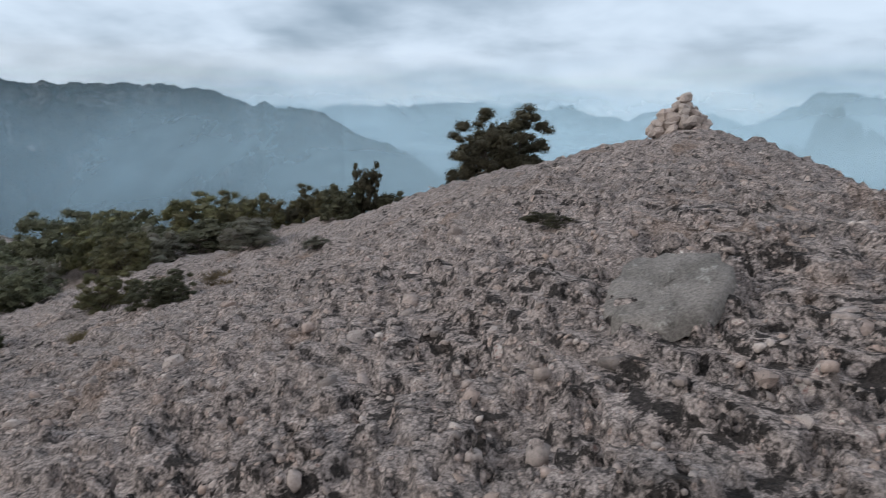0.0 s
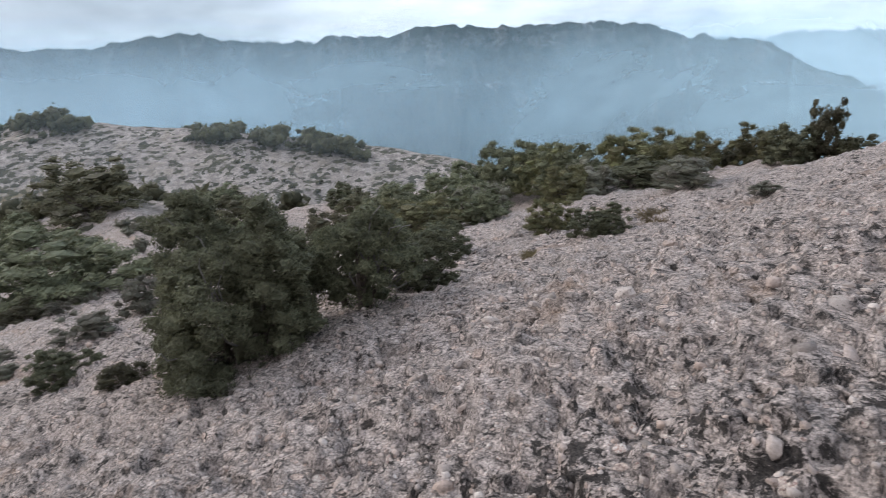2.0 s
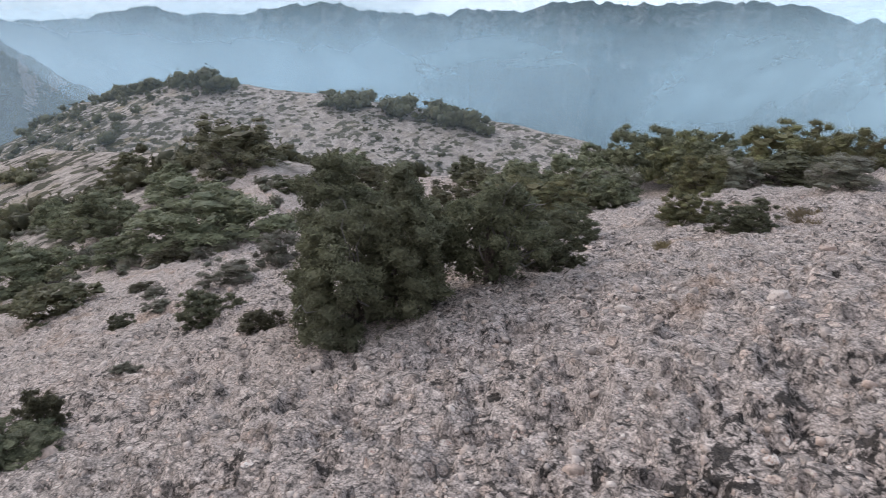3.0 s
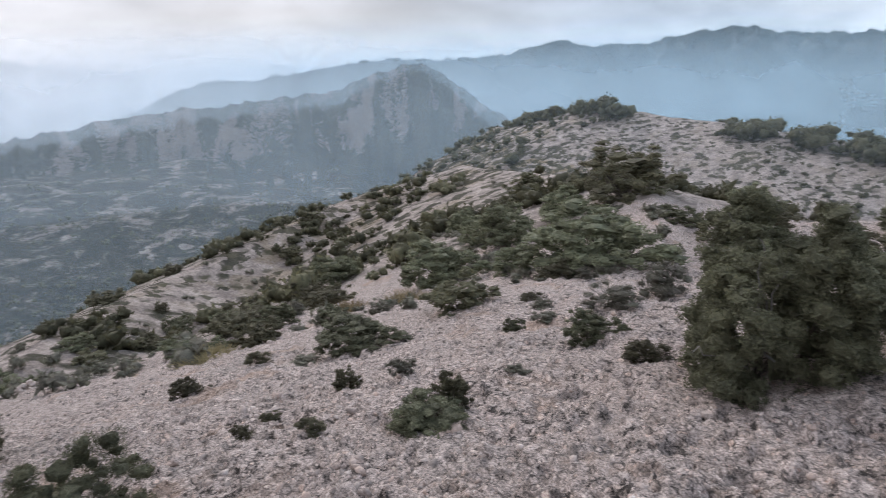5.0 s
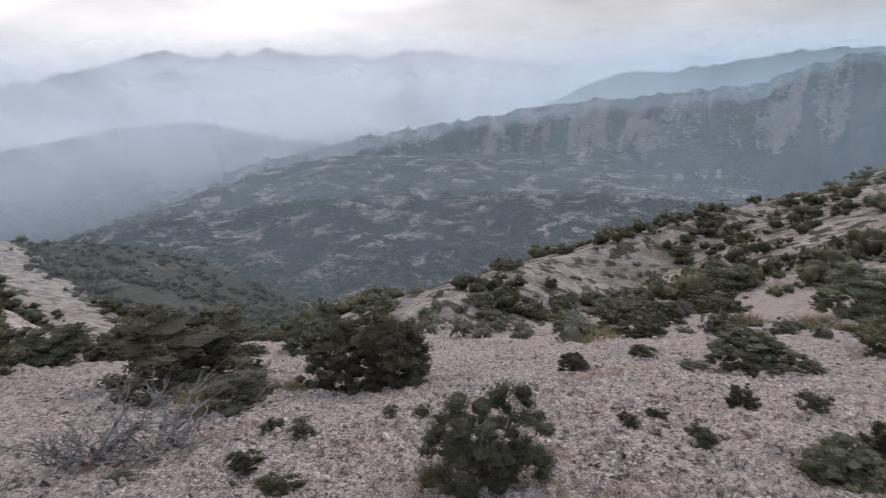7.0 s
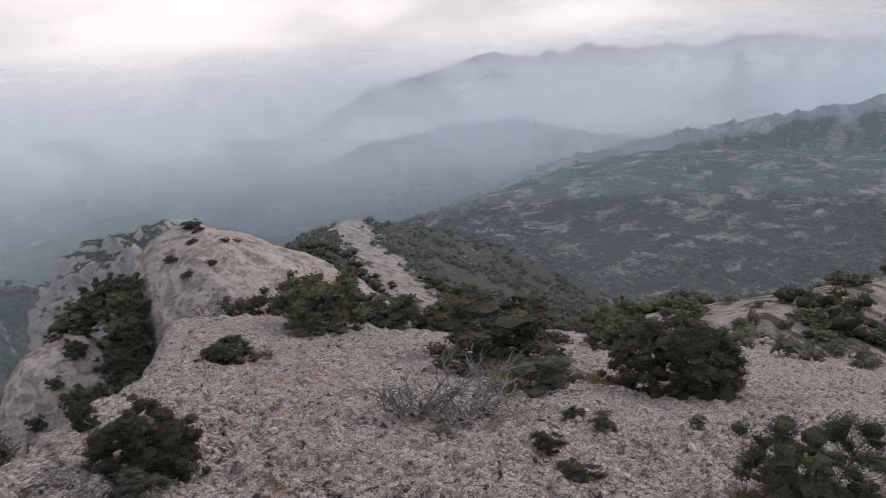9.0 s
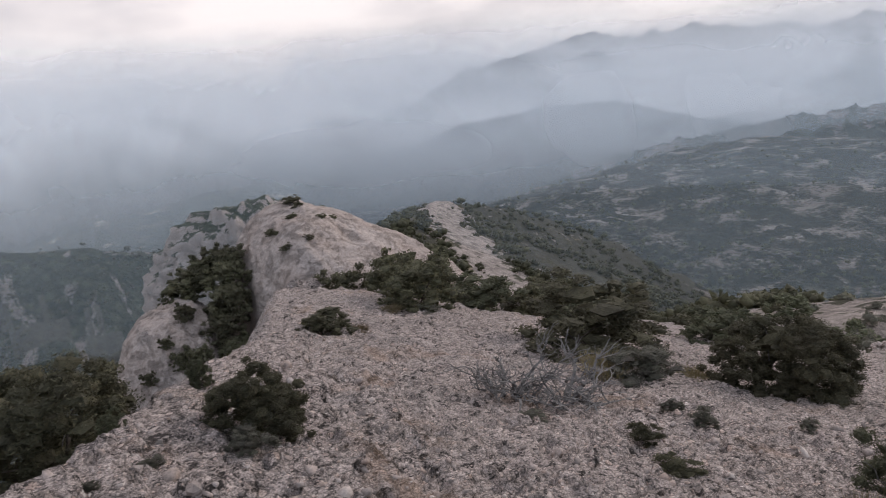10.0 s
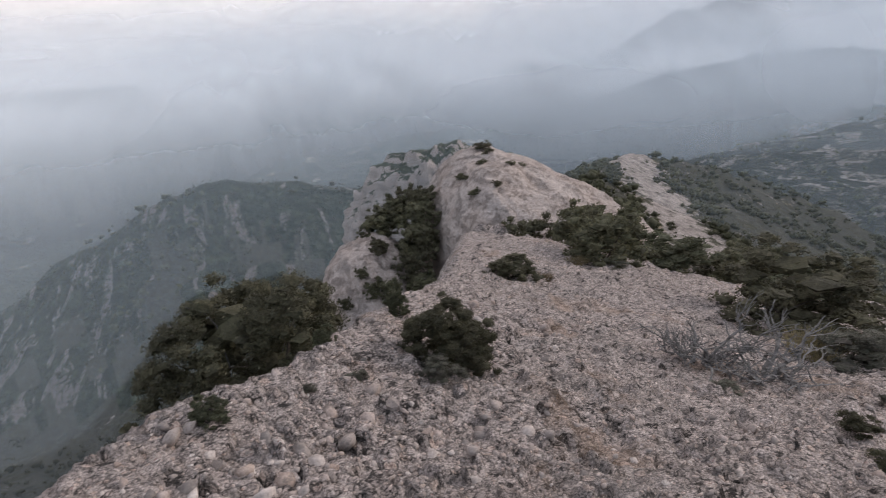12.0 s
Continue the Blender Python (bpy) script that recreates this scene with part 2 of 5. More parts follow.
def land_material():
    """Stony slopes with low scrub and dry grass; the "veg" layer says how much of the ground is covered."""
    m, t, b = blank("stony_scrub_slope", 1.0)
    b.inputs["Specular IOR Level"].default_value = 0.05
    co = t.nodes.new("ShaderNodeTexCoord").outputs["Object"]
    at = t.nodes.new("ShaderNodeAttribute")
    at.attribute_name = "veg"
    veg = at.outputs["Fac"]
    v = t.nodes.new("ShaderNodeTexVoronoi")
    v.inputs["Scale"].default_value = 0.75
    nv, va, vs = t.nodes.new("ShaderNodeTexNoise"), t.nodes.new("ShaderNodeVectorMath"), t.nodes.new("ShaderNodeVectorMath")
    nv.inputs["Scale"].default_value = 1.1
    vs.operation = "SCALE"
    vs.inputs[3].default_value = 1.5
    links(t, (co, nv.inputs["Vector"]), (nv.outputs["Color"], vs.inputs[0]), (co, va.inputs[0]), (vs.outputs[0], va.inputs[1]), (va.outputs[0], v.inputs["Vector"]))
    sep = t.nodes.new("ShaderNodeSeparateColor")
    links(t, (v.outputs["Color"], sep.inputs[0]))
    field = calc(t, "ADD", calc(t, "MULTIPLY", noise_tex(t, co, 0.10, 4.0, 0.6, 0.4), 0.55), calc(t, "MULTIPLY", sep.outputs[1], 0.45))
    lump = calc(t, "SUBTRACT", field, calc(t, "MULTIPLY", v.outputs["Distance"], 0.25))
    green = smooth_range(t, calc(t, "ADD", lump, calc(t, "MULTIPLY", veg, 0.62)), 0.50, 0.66, 0.0, 0.85)
    leaf = mix_col(t, sep.outputs[0], (0.030, 0.036, 0.023), (0.068, 0.072, 0.042))
    # clump edges darkened: the shade of the gaps as leaf colour
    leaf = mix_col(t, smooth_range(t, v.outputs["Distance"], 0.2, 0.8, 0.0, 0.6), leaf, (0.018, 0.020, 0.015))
    leaf = mix_col(t, smooth_range(t, veg, 0.55, 0.88, 0.0, 0.8), leaf, mix_col(t, sep.outputs[0], (0.016, 0.021, 0.018), (0.040, 0.046, 0.036)))
    fine = noise_tex(t, co, 3.4, 6.0, 0.72)
    tone_n = noise_tex(t, co, 0.5, 6.0, 0.68, 0.3)
    soil = mix_col(t, smooth_range(t, tone_n, 0.34, 0.66), (0.22, 0.19, 0.178), (0.42, 0.365, 0.335))
    soil = mix_col(t, 0.7, soil, ramp(t, fine, [(0.3, (0.14, 0.14, 0.14)), (0.7, (0.86, 0.86, 0.86))]), "OVERLAY")
    dry = calc(t, "MULTIPLY", smooth_range(t, noise_tex(t, co, 0.16, 5.0, 0.65, 0.4), 0.50, 0.62, 0.0, 0.75), smooth_range(t, veg, 0.1, 0.4))
    soil = mix_col(t, dry, soil, (0.20, 0.155, 0.085))
    links(t, (mix_col(t, green, soil, leaf), b.inputs["Base Color"]))
    bump(t, b, calc(t, "SUBTRACT", calc(t, "MULTIPLY", fine, 0.6), calc(t, "MULTIPLY", v.outputs["Distance"], green)), 1.0, 0.5)
    return m


def mountain_material(name, greens, rock, across, down, level, foot, size, cliffs=0.0):
    """Wooded mountainside with bare slabs and gullies that run down it. across, down: slabs a degree and a slope length."""
    m, t, b = blank(name, 1.0)
    b.inputs["Specular IOR Level"].default_value = 0.05
    co = t.nodes.new("ShaderNodeTexCoord").outputs["Object"]
    uv = t.nodes.new("ShaderNodeUVMap")
    uv.uv_map = "span"
    mp = t.nodes.new("ShaderNodeMapping")
    mp.inputs["Scale"].default_value = (across, down, 1.0)
    sp = t.nodes.new("ShaderNodeSeparateXYZ")
    links(t, (uv.outputs[0], mp.inputs["Vector"]), (uv.outputs[0], sp.inputs[0]))
    rib = noise_tex(t, mp.outputs[0], 1.0, 5.0, 0.58, 0.6)
    fine = noise_tex(t, co, size, 6.0, 0.72)
    dots = noise_tex(t, co, size * 3.2, 3.0, 0.6)
    high = smooth_range(t, sp.outputs[1], foot, foot * 0.6, -0.30, 0.0)
    bare = calc(t, "ADD", calc(t, "ADD", rib, high), calc(t, "MULTIPLY", calc(t, "SUBTRACT", calc(t, "ADD", fine, dots), 1.0), 0.30))
    mask = smooth_range(t, bare, level - 0.02, level + 0.06)
    if cliffs:
        # a broken rock band under the crest
        band = calc(t, "MULTIPLY", smooth_range(t, sp.outputs[1], 0.02, 0.05), smooth_range(t, sp.outputs[1], 0.17, 0.10))
        mask = calc(t, "MAXIMUM", mask, calc(t, "MULTIPLY", calc(t, "MULTIPLY", band, cliffs), smooth_range(t, calc(t, "ADD", calc(t, "MULTIPLY", rib, 0.6), calc(t, "MULTIPLY", fine, 0.4)), 0.47, 0.56)))
    leaf = mix_col(t, smooth_range(t, fine, 0.35, 0.65), greens[0], greens[1])
    stone = mix_col(t, smooth_range(t, dots, 0.35, 0.65), tuple(c * 0.72 for c in rock), tuple(c * 1.18 for c in rock))
    links(t, (mix_col(t, mask, leaf, stone), b.inputs["Base Color"]))
    bump(t, b, calc(t, "ADD", fine, calc(t, "MULTIPLY", mask, 0.4)), 1.0, 1.5 / size)
    return m


def leaf_material(name, cols):
    m, t, b = blank(name, 0.75)
    geo = t.nodes.new("ShaderNodeNewGeometry")
    oi = t.nodes.new("ShaderNodeObjectInfo")
    co = t.nodes.new("ShaderNodeTexCoord").outputs["Object"]
    col = ramp(t, geo.outputs["Random Per Island"], [(i / (len(cols) - 1), c) for i, c in enumerate(cols)])
    part_n = noise_tex(t, co, 3.0, 3.0, 0.6)
    col = mix_col(t, smooth_range(t, part_n, 0.35, 0.7, 0.0, 0.6), col, cols[-1])
    # tufts: the dark of holes between leaves is painted into the colour
    tuft = noise_tex(t, co, 34.0, 4.0, 0.7)
    col = mix_col(t, 0.42, col, ramp(t, tuft, [(0.32, (0.22, 0.22, 0.22)), (0.62, (0.92, 0.92, 0.92))]), "OVERLAY")
    bump(t, b, tuft, 1.0, 0.06)
    hs = t.nodes.new("ShaderNodeHueSaturation")
    links(t, (smooth_range(t, oi.outputs["Random"], 0.0, 1.0, 0.75, 1.2), hs.inputs["Value"]), (smooth_range(t, oi.outputs["Random"], 0.0, 1.0, 0.49, 0.515), hs.inputs["Hue"]), (col, hs.inputs["Color"]))
    links(t, (hs.outputs[0], b.inputs["Base Color"]))
    # light also comes through the thin leaves
    out, tl, mx = t.nodes["Material Output"], t.nodes.new("ShaderNodeBsdfTranslucent"), t.nodes.new("ShaderNodeMixShader")
    mx.inputs[0].default_value = 0.22
    links(t, (mix_col(t, 1.0, hs.outputs[0], (1.5, 1.5, 1.4), "MULTIPLY"), tl.inputs[0]), (b.outputs[0], mx.inputs[1]), (tl.outputs[0], mx.inputs[2]), (mx.outputs[0], out.inputs[0]))
    return m


def bark_material(name, col):
    m, t, b = blank(name)
    co = t.nodes.new("ShaderNodeTexCoord").outputs["Object"]
    n1 = noise_tex(t, co, 14.0, 5.0, 0.7, 1.0)
    links(t, (ramp(t, n1, [(0.3, tuple(c * 0.45 for c in col)), (0.7, tuple(c * 1.3 for c in col))]), b.inputs["Base Color"]))
    bump(t, b, n1, 0.8, 0.02)
    return m


def haze_material(name, amount, lo, hi, col, thick=1.75):
    """See-through veil coloured as mist and haze; it scatters the sky's light and thins out upwards."""
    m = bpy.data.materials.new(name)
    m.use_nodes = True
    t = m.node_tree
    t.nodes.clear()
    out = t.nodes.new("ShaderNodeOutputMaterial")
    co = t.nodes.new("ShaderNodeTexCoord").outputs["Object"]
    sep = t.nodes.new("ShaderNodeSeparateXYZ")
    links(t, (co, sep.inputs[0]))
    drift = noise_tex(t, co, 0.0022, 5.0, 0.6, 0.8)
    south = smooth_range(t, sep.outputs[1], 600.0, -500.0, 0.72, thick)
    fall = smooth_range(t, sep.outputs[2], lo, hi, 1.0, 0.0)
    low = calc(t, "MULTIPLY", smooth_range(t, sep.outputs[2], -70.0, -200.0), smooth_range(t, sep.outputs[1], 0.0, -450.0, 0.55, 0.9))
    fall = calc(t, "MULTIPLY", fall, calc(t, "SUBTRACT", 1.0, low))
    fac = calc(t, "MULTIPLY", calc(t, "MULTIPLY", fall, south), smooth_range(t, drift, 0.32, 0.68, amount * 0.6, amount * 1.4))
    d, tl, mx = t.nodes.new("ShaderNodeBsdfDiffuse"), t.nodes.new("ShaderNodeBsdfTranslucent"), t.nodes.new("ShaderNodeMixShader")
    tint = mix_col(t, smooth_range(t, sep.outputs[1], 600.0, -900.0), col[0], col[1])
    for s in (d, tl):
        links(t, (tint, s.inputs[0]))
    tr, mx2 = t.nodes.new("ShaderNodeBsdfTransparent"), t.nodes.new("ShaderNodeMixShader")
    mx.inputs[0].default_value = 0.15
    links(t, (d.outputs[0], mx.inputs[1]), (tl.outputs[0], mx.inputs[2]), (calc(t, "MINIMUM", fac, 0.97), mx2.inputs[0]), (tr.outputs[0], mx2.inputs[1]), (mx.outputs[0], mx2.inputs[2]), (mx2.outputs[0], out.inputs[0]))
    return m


ROCK = rock_material("conglomerate_rock", (0.495, 0.418, 0.390), (0.145, 0.125, 0.118), 30.0)
STONE = stone_material("limestone_pebbles", [(0.37, 0.31, 0.285), (0.26, 0.222, 0.207), (0.41, 0.34, 0.315), (0.38, 0.295, 0.255), (0.31, 0.264, 0.247), (0.54, 0.47, 0.44), (0.18, 0.156, 0.148), (0.38, 0.323, 0.30), (0.33, 0.26, 0.23)])
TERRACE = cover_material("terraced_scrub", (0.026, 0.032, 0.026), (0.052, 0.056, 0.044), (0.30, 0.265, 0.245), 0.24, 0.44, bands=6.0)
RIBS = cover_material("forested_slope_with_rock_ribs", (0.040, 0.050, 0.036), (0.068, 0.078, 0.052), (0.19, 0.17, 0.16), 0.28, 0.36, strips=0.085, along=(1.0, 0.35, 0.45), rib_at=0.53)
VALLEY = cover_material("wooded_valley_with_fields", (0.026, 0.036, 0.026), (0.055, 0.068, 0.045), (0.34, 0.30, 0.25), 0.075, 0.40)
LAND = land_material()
SLAB_SIDE = mountain_material("slabs_and_wooded_gullies", ((0.030, 0.038, 0.032), (0.060, 0.068, 0.050)), (0.22, 0.196, 0.185), 0.36, 1.1, 0.515, 0.9, 0.09)
MOUNTAIN = mountain_material("wooded_mountain", ((0.022, 0.030, 0.026), (0.050, 0.058, 0.044)), (0.115, 0.108, 0.10), 0.5, 2.0, 0.60, 0.9, 0.022, 0.6)
JUNIPER = leaf_material("juniper_leaves", [(0.104, 0.109, 0.068), (0.150, 0.156, 0.098), (0.194, 0.200, 0.128), (0.074, 0.078, 0.051)])
DARKLEAF = leaf_material("dark_juniper_leaves", [(0.070, 0.067, 0.043), (0.105, 0.100, 0.062), (0.140, 0.130, 0.078), (0.078, 0.072, 0.050)])
SCRUBLEAF = leaf_material("dark_scrub_leaves", [(0.045, 0.045, 0.028), (0.068, 0.067, 0.040), (0.092, 0.087, 0.050), (0.054, 0.051, 0.034)])
BROOM = leaf_material("yellowish_shrub_leaves", [(0.130, 0.132, 0.066), (0.180, 0.172, 0.085), (0.165, 0.140, 0.083), (0.098, 0.102, 0.060)])
GREYLEAF = leaf_material("grey_green_shrub_leaves", [(0.135, 0.137, 0.107), (0.188, 0.184, 0.147), (0.105, 0.112, 0.084), (0.158, 0.141, 0.122)])
STRAW = leaf_material("dry_grass", [(0.22, 0.175, 0.10), (0.18, 0.14, 0.08), (0.27, 0.22, 0.135)])
PALE_SOIL = cover_material("pale_soil", (0.16, 0.14, 0.11), (0.24, 0.21, 0.17), (0.25, 0.22, 0.19), 0.05, 0.62)
BARK = bark_material("bark", (0.12, 0.10, 0.085))
DEADWOOD = bark_material("bleached_dead_wood", (0.20, 0.188, 0.183))


def cliff_material(name, pale, dark, green=False):
    """Bare conglomerate wall: mottled, streaked downwards, finely pitted."""
    m, t, b = blank(name)
    co = t.nodes.new("ShaderNodeTexCoord").outputs["Object"]
    mp = t.nodes.new("ShaderNodeMapping")
    mp.inputs["Scale"].default_value = (0.9, 0.9, 0.16)
    links(t, (co, mp.inputs["Vector"]))
    streak = noise_tex(t, mp.outputs[0], 1.1, 6.0, 0.62, 0.6)
    blot = noise_tex(t, co, 0.35, 6.0, 0.65, 0.5)
    fine = noise_tex(t, co, 5.0, 6.0, 0.72)
    col = mix_col(t, smooth_range(t, blot, 0.35, 0.65), pale, (pale[0] * 0.92, pale[1] * 0.88, pale[2] * 0.85))
    col = mix_col(t, smooth_range(t, streak, 0.56, 0.72, 0.0, 0.25), col, dark)
    bed = t.nodes.new("ShaderNodeMapping")
    bed.inputs["Rotation"].default_value, bed.inputs["Scale"].default_value = (0.25, -0.5, 0.0), (0.25, 0.25, 2.4)
    links(t, (co, bed.inputs["Vector"]))
    layer = noise_tex(t, bed.outputs[0], 0.8, 6.0, 0.66, 0.5)
    col = mix_col(t, smooth_range(t, layer, 0.54, 0.64, 0.0, 0.3), col, tuple(0.5 * (p + d) for p, d in zip(pale, dark)))
    pock = noise_tex(t, co, 1.6, 7.0, 0.72, 0.3)
    col = mix_col(t, smooth_range(t, pock, 0.60, 0.68, 0.0, 0.4), col, dark)
    col = mix_col(t, 0.4, col, ramp(t, fine, [(0.32, (0.15, 0.15, 0.15)), (0.68, (0.86, 0.86, 0.86))]), "OVERLAY")
    if green:
        # low scrub on the flatter ledges
        sn = t.nodes.new("ShaderNodeSeparateXYZ")
        links(t, (t.nodes.new("ShaderNodeNewGeometry").outputs["Normal"], sn.inputs[0]))
        rag = calc(t, "ADD", calc(t, "MULTIPLY", noise_tex(t, co, 0.45, 6.0, 0.7), 1.1), sn.outputs[2])
        leafy = mix_col(t, noise_tex(t, co, 1.2, 4.0, 0.7), (0.022, 0.030, 0.020), (0.085, 0.095, 0.062))
        col = mix_col(t, smooth_range(t, rag, 1.14, 1.36), col, leafy)
    links(t, (col, b.inputs["Base Color"]))
    bump(t, b, calc(t, "ADD", calc(t, "MULTIPLY", fine, 0.5), calc(t, "SUBTRACT", blot, calc(t, "ADD", calc(t, "MULTIPLY", layer, 1.2), smooth_range(t, pock, 0.5, 0.66)))), 0.8, 0.28)
    return m


CLIFF = cliff_material("pale_cliff_conglomerate", (0.45, 0.385, 0.357), (0.15, 0.13, 0.12))
CLIFF_GREEN = cliff_material("cliff_with_scrubby_ledges", (0.44, 0.385, 0.36), (0.14, 0.122, 0.114), True)


def slab_material():
    m, t, b = blank("smooth_grey_slab")
    co = t.nodes.new("ShaderNodeTexCoord").outputs["Object"]
    a, c, f = noise_tex(t, co, 3.0, 6.0, 0.6, 0.4), noise_tex(t, co, 9.0, 6.0, 0.65, 0.3), noise_tex(t, co, 60.0, 4.0, 0.7)
    col = mix_col(t, smooth_range(t, a, 0.35, 0.65), (0.21, 0.195, 0.18), (0.33, 0.30, 0.28))
    col = mix_col(t, smooth_range(t, c, 0.58, 0.7, 0.0, 0.7), col, (0.55, 0.53, 0.50))
    col = mix_col(t, smooth_range(t, c, 0.42, 0.3, 0.0, 0.6), col, (0.14, 0.13, 0.12))
    col = mix_col(t, 0.6, col, ramp(t, f, [(0.3, (0.15, 0.15, 0.15)), (0.7, (0.85, 0.85, 0.85))]), "OVERLAY")
    links(t, (col, b.inputs["Base Color"]))
    bump(t, b, calc(t, "ADD", c, calc(t, "MULTIPLY", f, 0.5)), 1.0, 0.05)
    return m


SLAB = slab_material()


# ---- geometry helpers ----
def mesh_object(name, verts, faces, material, smooth=False, parent=None, slots=None):
    """One mesh object from arrays; faces is an (n, 3) or (n, 4) array."""
    verts, faces = np.asarray(verts, dtype=np.float32), np.asarray(faces, dtype=np.int32)
    me = bpy.data.meshes.new(name)
    k = faces.shape[1]
    me.vertices.add(len(verts))
    me.vertices.foreach_set("co", verts.ravel())
    me.loops.add(len(faces) * k)
    me.loops.foreach_set("vertex_index", faces.ravel())
    me.polygons.add(len(faces))
    me.polygons.foreach_set("loop_start", np.arange(0, len(faces) * k, k, dtype=np.int32))
    for m in (material if isinstance(material, (list, tuple)) else [material]):
        me.materials.append(m)
    if slots is not None:
        me.polygons.foreach_set("material_index", np.asarray(slots, dtype=np.int32))
    me.polygons.foreach_set("use_smooth", np.full(len(faces), smooth))
    me.update(calc_edges=True)
    ob = new(name, me)
    if parent is not None:
        ob.parent = parent
    return ob


def grid_faces(n, m):
    i = np.arange(n * m).reshape(n, m)
    return np.stack([i[:-1, :-1], i[:-1, 1:], i[1:, 1:], i[1:, :-1]], -1).reshape(-1, 4)


def hash2(i, j, seed):
    h = (i.astype(np.int64) * 374761393 + j.astype(np.int64) * 668265263 + seed * 974634537) & 0xFFFFFFFF
    h = ((h ^ (h >> 13)) * 1274126177) & 0xFFFFFFFF
    return ((h ^ (h >> 16)) & 0xFFFF) / 65535.0


def value_noise(x, y, seed=0):
    i, j = np.floor(x), np.floor(y)
    u, v = x - i, y - j
    u, v = u * u * (3 - 2 * u), v * v * (3 - 2 * v)
    a, b = hash2(i, j, seed), hash2(i + 1, j, seed)
    c, d = hash2(i, j + 1, seed), hash2(i + 1, j + 1, seed)
    return (a + (b - a) * u) * (1 - v) + (c + (d - c) * u) * v - 0.5


def fbm(x, y, scale, octaves=4, gain=0.5, seed=0):
    total, amp = 0.0, 1.0
    for o in range(octaves):
        total = total + amp * value_noise(x * scale + 17.3 * o, y * scale - 9.1 * o, seed + o)
        scale, amp = scale * 2.03, amp * gain
    return total


def sstep(lo, hi, v):
    t = np.clip((v - lo) / (hi - lo), 0, 1)
    return t * t * (3 - 2 * t)


def smax(a, b, k):
    h = np.clip(0.5 + 0.5 * (a - b) / k, 0, 1)
    return b + (a - b) * h + k * h * (1 - h)


def spine_dist(x, y, line):
    """Distance to a line of (x, y, z) points, its height at the nearest place, and the side (left: plus)."""
    best, zz, side = np.full(x.shape, 1e9), np.zeros(x.shape), np.zeros(x.shape)
    for (ax, ay, az), (bx, by, bz) in zip(line[:-1], line[1:]):
        dx, dy = bx - ax, by - ay
        t = np.clip(((x - ax) * dx + (y - ay) * dy) / (dx * dx + dy * dy), 0, 1)
        d = np.hypot(x - ax - t * dx, y - ay - t * dy)
        near = d < best
        best = np.where(near, d, best)
        zz = np.where(near, az + t * (bz - az), zz)
        side = np.where(near, np.sign(dx * (y - ay) - dy * (x - ax)), side)
    return best, zz, side


# ---- the lie of the land ----
CLIFF_EDGE = [(30, 14, 0), (9, 2.5, 0), (4, -0.2, 0), (1.6, -2.3, 0), (1.2, -3.2, 0), (1.15, -3.9, 0), (1.05, -4.6, 0), (0.75, -5.0, 0), (0.25, -5.5, 0), (-0.05, -6.0, 0), (-0.5, -7.1, 0), (-1.35, -8.9, 0), (-1.8, -10, 0), (-2.6, -12.6, 0), (-4.9, -20.5, 0), (-7.5, -26, 0), (-9.5, -38, 0), (-9.5, -60, 0), (-9, -90, 0), (-30, -150, 0), (-60, -230, 0), (-120, -330, 0)]
HEDGE_RISE = [(-2.4, 19.5, -1.25), (-6, 18.5, -1.75), (-10, 20, -2.3), (-16, 21, -3.4), (-24, 21, -4.9)]
SLOPE_EDGE = [(-97, 14, -13.4), (-88, 2, -13.8), (-80, -6, -15.0), (-70, -12, -15.6), (-62, -17, -16.0), (-44, -20, -13.9), (-34, -18, -12.2)]
WEST_RIDGE = [(-12, 4, -3.6), (-22, 11, -4.4), (-33, 16, -4.6), (-50, 20, -7.0), (-92, 16, -11.4), (-125, 20, -22)]
TREE_HILL = [(-245, 22, -42), (-215, 50, -15.5), (-172, 72, -8.4), (-150, 87, -11.5), (-125, 100, -13.6), (-102, 109, -16.6), (-82, 113, -18.8), (-55, 125, -27)]
SOUTH_RIDGE = [(-6, -20, -6.0), (-10, -28, -11), (-15, -42, -16), (-20, -60, -21), (-34, -85, -24), (-58, -125, -27), (-82, -158, -31.5), (-118, -165, -42), (-160, -168, -60), (-210, -165, -90)]
SPUR = [(-20, -330, -66), (0, -330, -61), (30, -330, -56), (60, -330, -56), (90, -330, -65), (125, -330, -82), (160, -335, -106), (250, -350, -150)]
BARE_STRIP = [(-80, -156, 0), (-70, -132, 0), (-64, -110, 0), (-60, -94, 0), (-57, -84, 0), (-46, -74, 0), (-36, -66, 0), (-27, -58, 0)]


